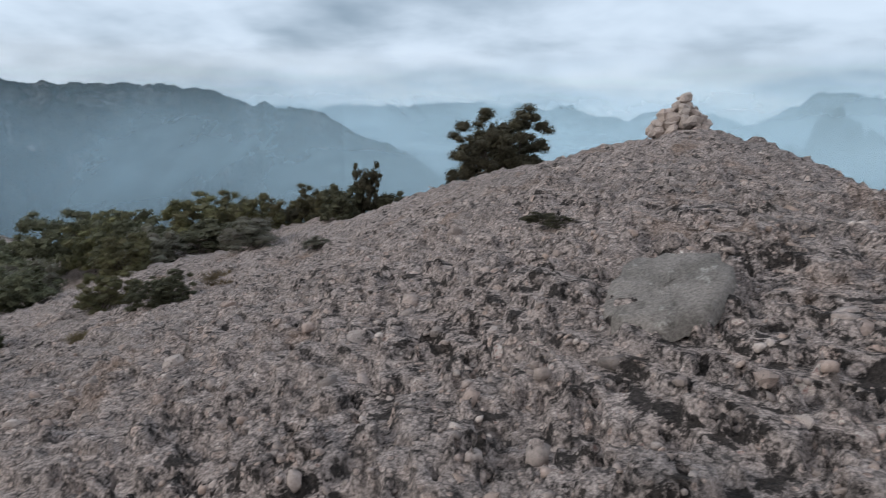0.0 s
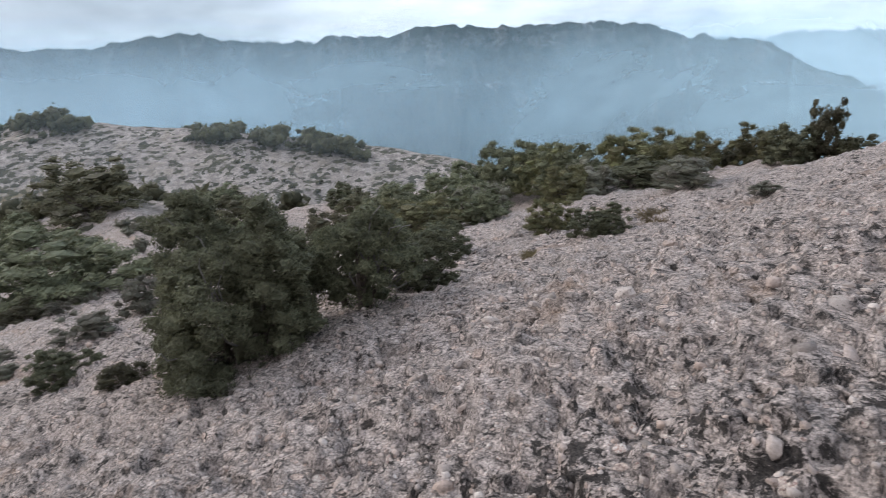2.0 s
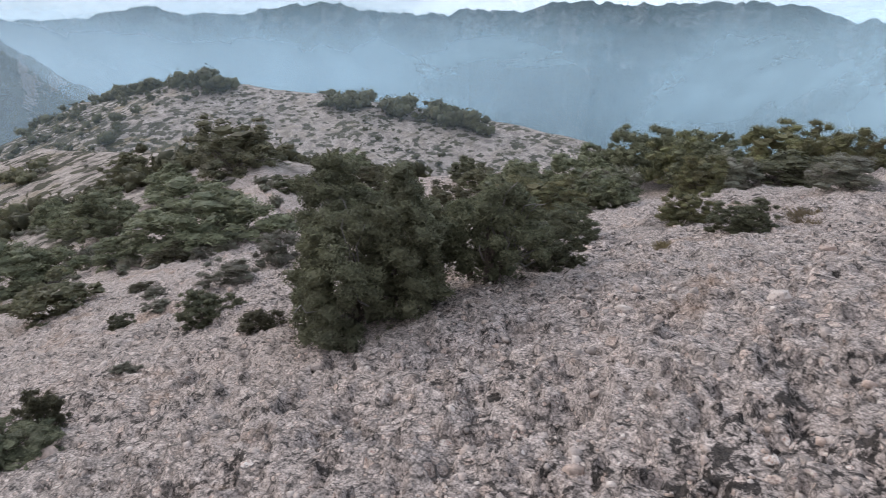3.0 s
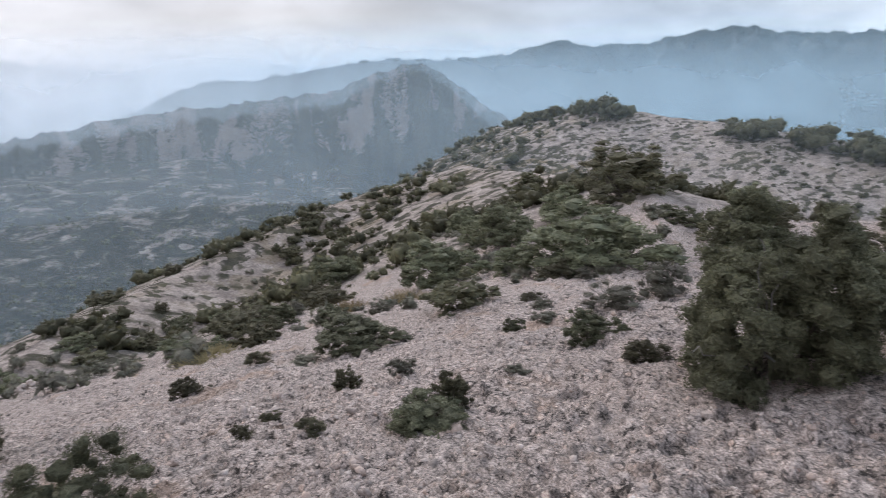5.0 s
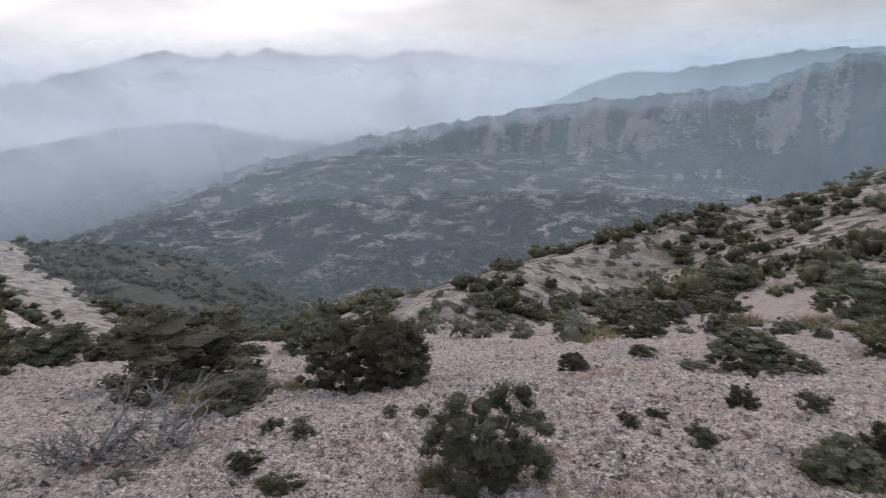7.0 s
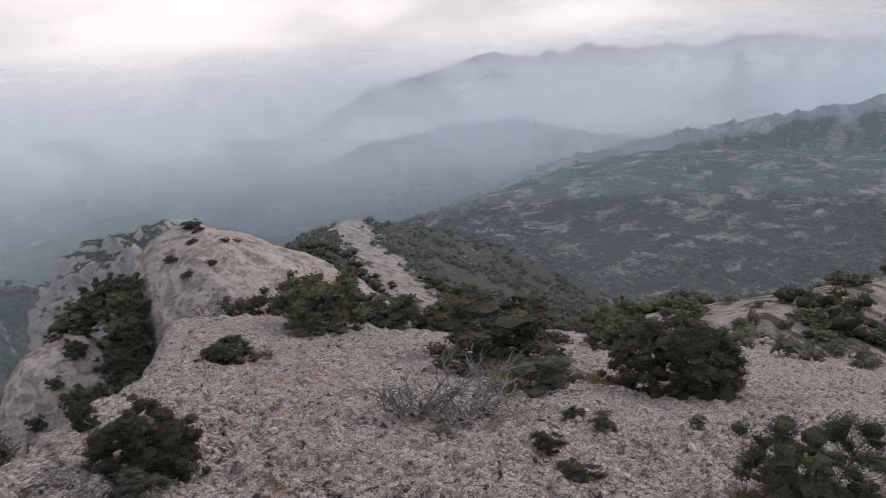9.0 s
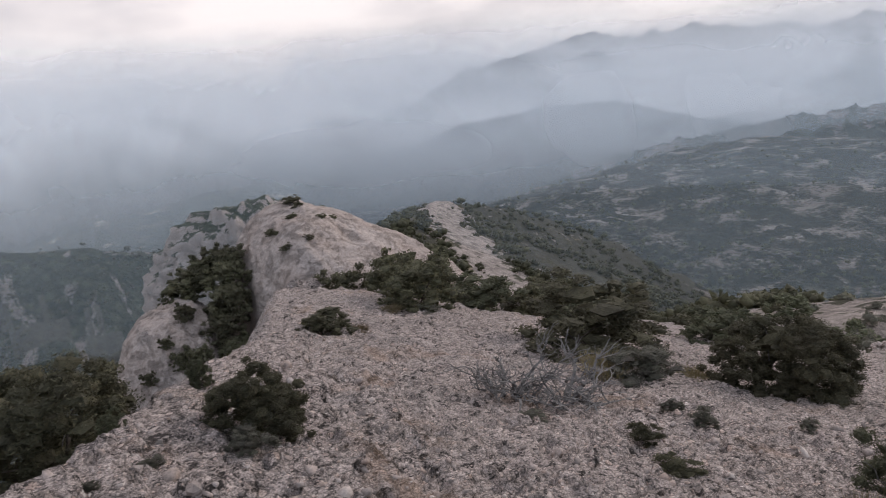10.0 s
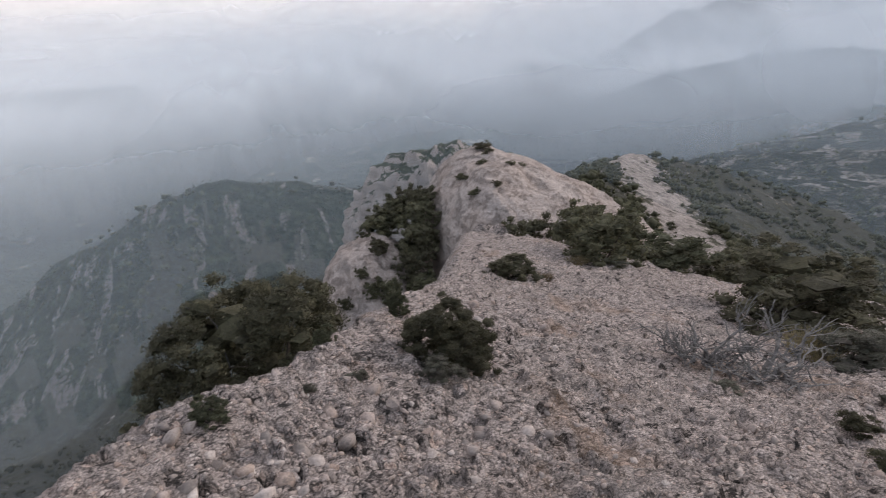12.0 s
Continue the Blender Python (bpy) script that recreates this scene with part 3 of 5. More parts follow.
def land(x, y, rough=True):
    north = np.maximum(y, 0)
    z = -0.045 + 0.28 * x + 0.15 * y - 0.0098 * north ** 2 - 0.0742 * np.maximum(x - 0.87, 0) ** 2
    z = z + 0.60 * np.exp(-((x - 4.34) ** 2 + (y - 9.72) ** 2) / 3.6)
    z = z - 0.42 * np.exp(-((x + 3.6) ** 2 + (y - 9.8) ** 2) / 16)
    z = z + 0.62 * np.exp(-((x + 5.6) / 3.2) ** 2 - ((y + 17.5) / 4.0) ** 2)
    d, zs, side = spine_dist(x, y, HEDGE_RISE)
    z = smax(z, zs - 0.3 * d, 0.5)
    u = -0.883 * x - 0.469 * y
    z = z - 5.0 * sstep(21.5, 30, u) - 0.55 * np.maximum(-y - 21, 0) - 0.02 * np.maximum(-y - 13, 0) ** 2 * (y > -21)
    z = np.maximum(z, -260 + 0 * x)
    d, zs, side = spine_dist(x, y, WEST_RIDGE)
    z = smax(z, zs - 0.24 * d - 0.004 * d * d, 1.2)
    d, zs, side = spine_dist(x, y, SLOPE_EDGE)
    z = smax(z, zs - 0.30 * d - 0.006 * d * d, 1.2)
    d, zs, side = spine_dist(x, y, TREE_HILL)
    z = smax(z, zs - 0.24 * d - 0.0021 * d * d, 4.0)
    d, zs, side = spine_dist(x, y, SOUTH_RIDGE)
    z = smax(z, zs - 0.42 * d, 1.0)
    # the eastern and southern cliff
    d, zs, side = spine_dist(x, y, CLIFF_EDGE)
    out = np.where(side > 0, d, 0.0)
    wav = 1 + 0.5 * fbm(x, y, 0.15, 3, 0.5, 5)
    z = z - np.minimum(out * out / (out + 0.5) * 2.4 * wav, 58 + 0.25 * out)
    d, zs, side = spine_dist(x, y, SPUR)
    z = smax(z, zs - 0.55 * d - 8 * np.abs(fbm(x, y, 0.03, 3, 0.5, 31)), 6.0)
    # valley floors
    r = np.hypot(x, y)
    floor = -105 - 125 * sstep(-80, -620, y) - 110 * sstep(60, 420, y) - 90 * sstep(60, 500, x)
    floor = floor + 26 * fbm(x, y, 0.004, 4, 0.5, 11) * sstep(150, 600, r)
    # the terraced slope across the western valley
    slope = -108 + 0.11 * (np.clip(u, 0, 640) - 330) - 0.5 * np.maximum(u - 700, 0) + 5 * fbm(x, y, 0.012, 3, 0.5, 41)
    step = np.floor(slope / 6.0) * 6.0 + 6.0 * sstep(0.55, 0.95, slope / 6.0 - np.floor(slope / 6.0))
    slope = np.maximum(slope * 0.4 + step * 0.6, -260)
    floor = np.where(y < 60, smax(floor, slope - 0.4 * np.maximum(-y - 420, 0), 6.0), floor)
    z = smax(z, floor, 12.0)
    if rough:
        near = 1 - sstep(25, 90, r)
        z = z + near * (0.16 * fbm(x, y, 0.45, 3, 0.5, 2) + 0.10 * fbm(x, y, 1.6, 3, 0.55, 3) + 0.13 * np.abs(fbm(x, y, 3.4, 4, 0.68, 4)) - 0.05 * sstep(0.08, 0.3, fbm(x, y, 5.0, 3, 0.6, 6)))
        # thin beds that break off in low ledges
        q = z / 0.085 + 2.2 * fbm(x, y, 0.55, 4, 0.6, 13)
        z = z + near * 0.075 * (np.floor(q) + sstep(0.72, 1.0, q - np.floor(q)) - q + 0.4)
        far = sstep(30, 150, r)
        z = z + far * (3.0 * fbm(x, y, 0.03, 4, 0.55, 7)) * sstep(30, 400, r) + far * 0.8 * fbm(x, y, 0.12, 3, 0.5, 8)
        far2 = sstep(600, 1600, r)
        z = z + far2 * 30 * fbm(x, y, 0.005, 4, 0.5, 9)
    return z


def land_at(x, y):
    return float(land(np.array([float(x)]), np.array([float(y)]))[0])


def build_ground():
    az = np.radians(np.concatenate([np.arange(-60, 215, 0.4), np.arange(215, 300.1, 2.5)]))
    r = np.concatenate([[0.004, 0.12], 0.25 * 1.06 ** np.arange(0, 24), 1.0 * 1.013 ** np.arange(0, 205), 14.2 * 1.026 ** np.arange(0, 103), 198 * 1.05 ** np.arange(0, 68)])
    A, R = np.meshgrid(az, r)
    X, Y = EYE.x - np.sin(A) * R, EYE.y + np.cos(A) * R
    Z = land(X, Y)
    faces = grid_faces(*A.shape)
    cx, cy, cz = X.ravel()[faces[:, 0]], Y.ravel()[faces[:, 0]], Z.ravel()[faces[:, 0]]
    cr = np.hypot(cx, cy)
    jit = fbm(cx, cy, 0.08, 4, 0.6, 21)
    slot = np.where(cr * (1 + 0.6 * jit) < 30, 0, 1)
    far = (cr * (1 + 0.5 * jit) > 260) & (cz < -50)
    slot = np.where(far & (cy < -225) & (cy > -400) & (cx > -60), 3, slot)
    rag = fbm(cx, cy, 0.02, 4, 0.65, 27)
    slot = np.where(far & (cx < -150 + 60 * rag) & (cy > -520 + 260 * rag), 2, slot)
    slot = np.where((slot == 1) & (cr * (1 + 0.3 * jit + 0.3 * rag) > 700), 4, slot)
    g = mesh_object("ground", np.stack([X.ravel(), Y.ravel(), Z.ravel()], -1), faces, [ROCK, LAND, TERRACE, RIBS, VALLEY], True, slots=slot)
    # how much of the ground plants cover, place by place
    dist = np.hypot(X, Y)
    veg = 0.10 + 0.16 * sstep(28, 70, dist)
    veg = np.where(Y < -40, 0.78, veg)
    hill = sstep(40, 70, Y) * sstep(-40, -60, X)
    veg = veg * (1 - hill) + 0.20 * hill
    veg = np.maximum(veg, 0.86 * sstep(-40, -60, Z) * sstep(60, 120, dist))
    veg = np.maximum(veg, 0.50 * sstep(118, 150, dist) * (1 - hill) * sstep(-60, -20, Y))
    strip = spine_dist(X, Y, BARE_STRIP)[0] + 5 * fbm(X, Y, 0.16, 4, 0.65, 23)
    veg = veg * sstep(4.5, 10, strip) * sstep(14, 19, np.hypot((X + 21) / 1.4, (Y + 54) / 1.3) + 6 * fbm(X, Y, 0.12, 3, 0.6, 24))
    at = g.data.attributes.new("veg", "FLOAT", "POINT")
    at.data.foreach_set("value", veg.ravel().astype(np.float32))
    return tagged(g, "pale grey conglomerate summit rock falling away to scrub slopes and valleys", "ground", kind="structure")


GROUND = build_ground()


# ---- mountains round the horizon ----
def mountain(label, crest, dist, base, depth, seed, material=MOUNTAIN, craggy=1.0, steps=34, jag=0.0):
    """A range: its crest given as (azimuth, elevation) in degrees at a distance, falling to a base height on both sides."""
    ca, ce = np.array([c[0] for c in crest], float), np.array([c[1] for c in crest], float)
    order = np.argsort(ca)
    ca, ce = ca[order], ce[order]
    az = np.arange(ca[0], ca[-1] + 0.01, 0.25)
    el = np.interp(az, ca, ce)
    rows = np.concatenate([np.linspace(-0.55, 0, 9)[:-1], np.linspace(0, 1, steps)])
    A, S = np.meshgrid(az, rows)
    E = np.broadcast_to(el, A.shape)
    crest_z = EYE.z + dist * np.tan(np.radians(E))
    fall = np.abs(S)
    ribs = fbm(A * 1.2, S * 3.0, 1.0, 4, 0.55, seed)
    prof = fall ** 0.85
    base = np.minimum(base, crest_z - 30)
    D = dist - S * depth * (1 + 0.25 * ribs * sstep(0, 0.3, fall))
    Z = crest_z + (base - crest_z) * prof + craggy * dist * 0.026 * (np.abs(fbm(A * 0.9, S * 2.0, 1.0, 5, 0.55, seed + 9)) - 0.12) * sstep(0, 0.25, fall) * (1 - 0.95 * fall)
    Z = Z + craggy * dist * (0.005 * fbm(A, S * 0, 1.3, 5, 0.72, seed + 3) + 0.008 * jag * fbm(A, S * 0, 0.4, 3, 0.5, seed + 4) * (1 - fall) ** 2)
    X, Y = EYE.x - np.sin(np.radians(A)) * D, EYE.y + np.cos(np.radians(A)) * D
    ob = mesh_object("mountain_range", np.stack([X.ravel(), Y.ravel(), Z.ravel()], -1), grid_faces(*A.shape), material, True)
    span = np.stack([A.ravel(), fall.ravel()], -1).astype(np.float32)
    ids = np.empty(len(ob.data.loops), dtype=np.int32)
    ob.data.loops.foreach_get("vertex_index", ids)
    ob.data.uv_layers.new(name="span").data.foreach_set("uv", span[ids].ravel())
    return tagged(ob, label, "mountain", kind="structure")


PLATEAU = [(112, -5), (104, -2.2), (97, -0.2), (90, 1.0), (87, 1.3), (85, 1.6), (82, 1.2), (80, 1.2), (78.5, 1.4), (75, 1.5), (74, 2.1), (72.2, 2.2), (71.2, 2.6), (69.5, 1.9), (67.5, 2.0), (64.5, 1.9)]
LONG_RANGE = [(70, 1.6), (64.5, 1.9), (61.8, 2.4), (60, 2.8), (56.6, 2.8), (55.4, 2.35), (47.3, 2.05), (45.8, 2.4), (41, 2.25), (38.5, 2.9), (36.3, 3.0), (33.8, 2.8), (31, 2.6), (27, 2.7), (22.5, 2.7), (20.9, 2.5), (19.4, 2.4), (18, 1.8), (16.6, 1.2), (16, 1.1), (15.1, 1.4), (14.1, 0.95), (12, 0.9), (10.5, 0.5), (7.2, -1.4), (4.2, -2.5), (1.2, -3.6), (-4, -5.5)]
BACK_RANGE = [(20, 0.6), (13.8, 1.0), (10.7, 0.95), (10.6, 1.15), (9, 1.25), (6.6, 1.1), (3.2, 1.15), (-0.3, 1.3), (-3.3, 1.5), (-5.2, 0.9), (-6.7, 1.3), (-8.6, 0.9), (-11, 1.15), (-12.5, 0.3), (-15.8, 0.0), (-17.1, 0.5), (-20.7, 0.7), (-23.7, 0.0), (-25.4, -0.4), (-28.3, -1.7), (-33, -4.0)]
MESA = [(-25, -0.8), (-27.3, 0.5), (-28.4, 0.9), (-29.3, 1.6), (-30, 2.0), (-31.6, 1.9), (-34, 1.6), (-38, 1.5), (-44, 1.0), (-52, 0.2)]
SLAB_PEAK = [(156, -15.5), (150, -13), (145, -11), (141, -9.5), (137, -8.0), (132.6, -6.8), (128, -5.8), (123.8, -4.9), (120.6, -4.6), (116.6, -3.8), (112.4, -3.3), (107.9, -2.5), (104.2, -2.2), (97.5, -1.7), (93.6, -1.4), (90, -1.0), (87, 0.3), (85, 0.85), (83.4, 0.95), (81.3, 0.1), (78.9, -1.6), (76.9, -3.1), (74, -4.8), (70, -6.2)]
SHOULDER = [(116, -4.5), (110, -3.0), (105.6, -1.9), (103.1, -0.5), (99.3, 0.2), (97.4, -0.1), (95.4, 0.4), (93.5, 0.0), (91.5, 0.1), (90, -0.5), (84, -2)]
SOUTH_WEST_RANGE = [(150, 0.6), (144, 1.5), (141.5, 2.2), (140, 2.65), (137.3, 2.65), (136.3, 2.2), (134.8, 2.2), (133.8, 2.65), (132.7, 2.2), (131.4, 2.6), (130.6, 2.85), (129, 2.45), (127, 2.1), (124, 2.2), (121.7, 1.8), (119.2, 2.4), (115.5, 2.2), (112, 1.5), (105.6, 0.9), (98, 1.0), (94.5, 1.25), (91.5, 0.9), (88, 1.2), (84, 1.3), (80, 0.6)]
MISTY_HILLS = [(182, -12), (174, -9), (166, -6), (158, -3.6), (154, -2.0), (152, -0.7), (149, 0.5), (145.2, 1.15), (140.5, 1.1), (138.4, 1.1), (137, 0.4), (135, 0.1), (133.9, -0.4), (131, -1.1), (127, -0.25), (125, -0.9), (120.5, -2.4), (114, -3.6)]
ROUND_HILL = [(180, -16), (172, -12), (164, -9), (158, -7), (153, -5.2), (150, -4.3), (147, -3.7), (143.4, -3.15), (139.8, -3.05), (137, -3.05), (133.5, -3.8), (130, -4.6), (126, -5.4), (121, -7), (115, -9)]
SOUTH_HILLS = [(214, -1.6), (202.4, -1.4), (195, -1.8), (186.7, -2.3), (182, -2.0), (179, -1.85), (176.3, -1.65), (173.2, -1.5), (170.8, -2.2), (166, -2.65), (160.4, -2.75), (157, -3.5), (150, -3.5), (144, -3.8)]

mountain("long blue wooded plateau range with small cliffs under cloud", LONG_RANGE, 1750, -230, 600, 101)
mountain("hazy blue ridge with a pointed summit", PLATEAU, 1500, -200, 380, 111)
mountain("farthest pale blue mountain ridge under cloud", BACK_RANGE, 3300, -260, 1200, 121)
mountain("flat-topped blue mesa rising out of mist", MESA, 2900, -260, 900, 131)
mountain("grey rocky mountain with bare slabs and wooded gullies", SLAB_PEAK, 900, -98, 380, 141, SLAB_SIDE)
mountain("hazy rounded shoulder behind the slab mountain", SHOULDER, 1300, -120, 350, 151)
mountain("pale jagged skyline of far mountains in haze", SOUTH_WEST_RANGE, 3000, -240, 900, 161)
mountain("misty wooded hills half lost in haze", MISTY_HILLS, 2000, -230, 250, 171, craggy=1.0, jag=1.4)
mountain("low rounded wooded hill in the valley", ROUND_HILL, 1250, -200, 200, 181, craggy=0.9, jag=0.9)
mountain("low wooded hills fading into white haze", SOUTH_HILLS, 2050, -280, 700, 191, craggy=0.7, jag=0.8)


# ---- added sheets that stand in for mist and distance haze ----
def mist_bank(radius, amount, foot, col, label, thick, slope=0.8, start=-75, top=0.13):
    """An added leaning sheet round the summit that stands in for mist and haze, its foot on the valley floor."""
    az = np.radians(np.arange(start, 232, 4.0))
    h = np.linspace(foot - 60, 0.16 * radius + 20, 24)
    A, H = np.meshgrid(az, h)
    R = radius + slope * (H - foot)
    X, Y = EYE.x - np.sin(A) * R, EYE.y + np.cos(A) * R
    mat = haze_material("mist", amount, -0.06 * radius, top * radius + 8, col, thick)
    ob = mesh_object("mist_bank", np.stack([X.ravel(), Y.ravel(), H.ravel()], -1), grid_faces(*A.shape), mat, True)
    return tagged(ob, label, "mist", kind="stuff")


# haze tints of the sheets, north and south, whiter with distance
NEAR_HAZE = ((0.56, 0.77, 0.91), (0.74, 0.77, 0.79))
MID_HAZE = ((0.54, 0.79, 0.95), (0.84, 0.86, 0.89))
FAR_HAZE = ((0.58, 0.81, 0.97), (0.95, 0.94, 0.94))
mist_bank(115, 0.095, -70, NEAR_HAZE, "see-through sheet standing in for haze over the near ravine", 0.95, 0.2, 35)
mist_bank(265, 0.12, -100, NEAR_HAZE, "see-through grey sheet standing in for mist and haze over the valley", 0.9)
mist_bank(470, 0.15, -140, NEAR_HAZE, "see-through grey-blue sheet standing in for mist and haze before the mountains", 1.0)
mist_bank(720, 0.31, -190, MID_HAZE, "see-through grey-blue sheet standing in for mist and haze between the ridges", 1.0)
mist_bank(900, 0.46, -230, MID_HAZE, "see-through blue-grey sheet standing in for haze over the wide valley", 1.1, 1.2)
mist_bank(1500, 0.62, -230, FAR_HAZE, "see-through pale sheet standing in for haze before the far hills", 1.35, 1.75, top=0.15)
mist_bank(2300, 0.68, -240, FAR_HAZE, "see-through white sheet standing in for haze before the farthest skyline", 1.6, 1.7, top=0.14)


# ---- plants ----
def part(name, verts, faces, material, parent, label="", smooth=False):
    ob = mesh_object(name, verts, faces, material, smooth, parent)
    return tagged(ob, label) if label else ob


def tube(path, r0, r1, sides=5):
    """A tapered limb along a path of points."""
    path = np.asarray(path, float)
    n = len(path)
    tan = np.gradient(path, axis=0)
    tan /= np.linalg.norm(tan, axis=1)[:, None] + 1e-9
    up = np.array([0.31, 0.22, 0.92])
    s = np.cross(tan, up)
    s /= np.linalg.norm(s, axis=1)[:, None] + 1e-9
    q = np.cross(tan, s)
    rad = np.linspace(r0, r1, n)
    a = np.linspace(0, 2 * np.pi, sides, endpoint=False)
    ring = np.cos(a)[None, :, None] * s[:, None] + np.sin(a)[None, :, None] * q[:, None]
    v = (path[:, None] + ring * rad[:, None, None]).reshape(-1, 3)
    i = np.arange(n * sides).reshape(n, sides)
    j = np.roll(i, -1, axis=1)
    f = np.stack([i[:-1], j[:-1], j[1:], i[1:]], -1).reshape(-1, 4)
    return v, f


def join(pieces):
    vs, fs, k = [], [], 0
    for v, f in pieces:
        vs.append(v)
        fs.append(np.asarray(f) + k)
        k += len(v)
    return np.concatenate(vs), np.concatenate(fs)


def limb_path(rng, a, b, bend, n=6):
    t = np.linspace(0, 1, n)[:, None]
    p = np.asarray(a) * (1 - t) + np.asarray(b) * t
    wob = np.cumsum(rng.normal(0, bend, (n, 3)), axis=0) * np.sin(np.pi * t) ** 0.6
    return p + wob


def clump_centres(rng, n, lean, low, top_pow):
    """Places of leaf clumps in a bush of unit width and height, with an uneven outline: a shell and a core."""
    a = rng.uniform(0, 2 * np.pi, n)
    h = low + (0.92 - low) * rng.uniform(0, 1, n) ** 1.1
    lobes = 1 + 0.20 * np.sin(2 * a + rng.uniform(0, 6)) + 0.14 * np.sin(3 * a + rng.uniform(0, 6)) + 0.12 * np.sin(5 * a + rng.uniform(0, 6) + 4 * h)
    prof = np.sqrt(np.clip(1 - ((h - 0.30) / 0.68) ** 2, 0.02, 1)) ** top_pow
    rad = 0.42 * prof * lobes * rng.uniform(0.62, 1.04, n)
    out = np.stack([np.cos(a) * rad + lean * h, np.sin(a) * rad, h * (0.86 + 0.14 * np.sin(a * 2 + 1))], -1)
    m = 16
    a, h = rng.uniform(0, 2 * np.pi, m), np.linspace(0.05, 0.68, m)
    rad = rng.uniform(0.06, 0.24, m) * np.sqrt(1 - (h / 0.9) ** 2)
    return np.concatenate([out, np.stack([np.cos(a) * rad + lean * h, np.sin(a) * rad, h], -1)]), m


def leaves(rng, centres, count, size, clump_r, upward=0.35, slim=0.5):
    """Small pointed leaf sprays set on the outside of each clump."""
    want, count = count, count * 3
    k = rng.integers(0, len(centres), count)
    d = rng.normal(0, 1, (count, 3))
    d /= np.linalg.norm(d, axis=1)[:, None]
    rc = clump_r[k] * rng.uniform(0.62, 1.12, count) ** 0.7
    pos = centres[k] + d * rc[:, None] * np.array([1, 1, 0.85])
    pos[:, 2] = np.maximum(pos[:, 2], 0.015)
    # only the outside of the whole crown carries leaves
    near = np.full(count, 9.0, dtype=np.float32)
    for c0, r0 in zip(centres, clump_r):
        near = np.minimum(near, np.linalg.norm((pos - c0) / np.array([1, 1, 0.85]), axis=1) / r0)
    ok = np.nonzero(near > 0.72)[0][:want]
    pos, d, k, count = pos[ok], d[ok], k[ok], len(ok)
    face = d + rng.normal(0, 0.45, (count, 3)) + np.array([0, 0, 0.25])
    face /= np.linalg.norm(face, axis=1)[:, None]
    ax = np.cross(face, rng.normal(0, 1, (count, 3))) + np.array([0, 0, upward]) + 0.35 * d
    ax /= np.linalg.norm(ax, axis=1)[:, None]
    side = np.cross(ax, face)
    side /= np.linalg.norm(side, axis=1)[:, None]
    L = size * rng.uniform(0.6, 1.4, count)[:, None]
    inner = rng.random(count) < 0.05
    pos = np.where(inner[:, None], centres[k] + (pos - centres[k]) * 0.35, pos)
    L = np.where(inner[:, None], np.minimum(clump_r[k][:, None] * 0.8, 0.05), L)
    v = np.stack([pos - ax * L * 0.5 - side * L * slim * 0.5, pos - ax * L * 0.4 + side * L * slim * 0.5, pos + ax * L * 0.6], 1).reshape(-1, 3)
    return v, np.arange(count * 3).reshape(-1, 3)


def icosa():
    g = (1 + 5 ** 0.5) / 2
    v = np.array([(-1, g, 0), (1, g, 0), (-1, -g, 0), (1, -g, 0), (0, -1, g), (0, 1, g), (0, -1, -g), (0, 1, -g), (g, 0, -1), (g, 0, 1), (-g, 0, -1), (-g, 0, 1)])
    f = np.array([(0, 11, 5), (0, 5, 1), (0, 1, 7), (0, 7, 10), (0, 10, 11), (1, 5, 9), (5, 11, 4), (11, 10, 2), (10, 7, 6), (7, 1, 8), (3, 9, 4), (3, 4, 2), (3, 2, 6), (3, 6, 8), (3, 8, 9), (4, 9, 5), (2, 4, 11), (6, 2, 10), (8, 6, 7), (9, 8, 1)])
    return v / np.linalg.norm(v[0]), f


def lumps(rng, centre, radii, rough=0.2):
    """Knobbly clumps of packed foliage, one for each centre; radii is (n, 3)."""
    bv, bf = icosa()
    n = len(centre)
    v = centre[:, None] + bv[None] * radii[:, None] * (1 + rng.normal(0, rough, (n, 12, 1)))
    return v.reshape(-1, 3), (bf[None] + 12 * np.arange(n)[:, None, None]).reshape(-1, 3)


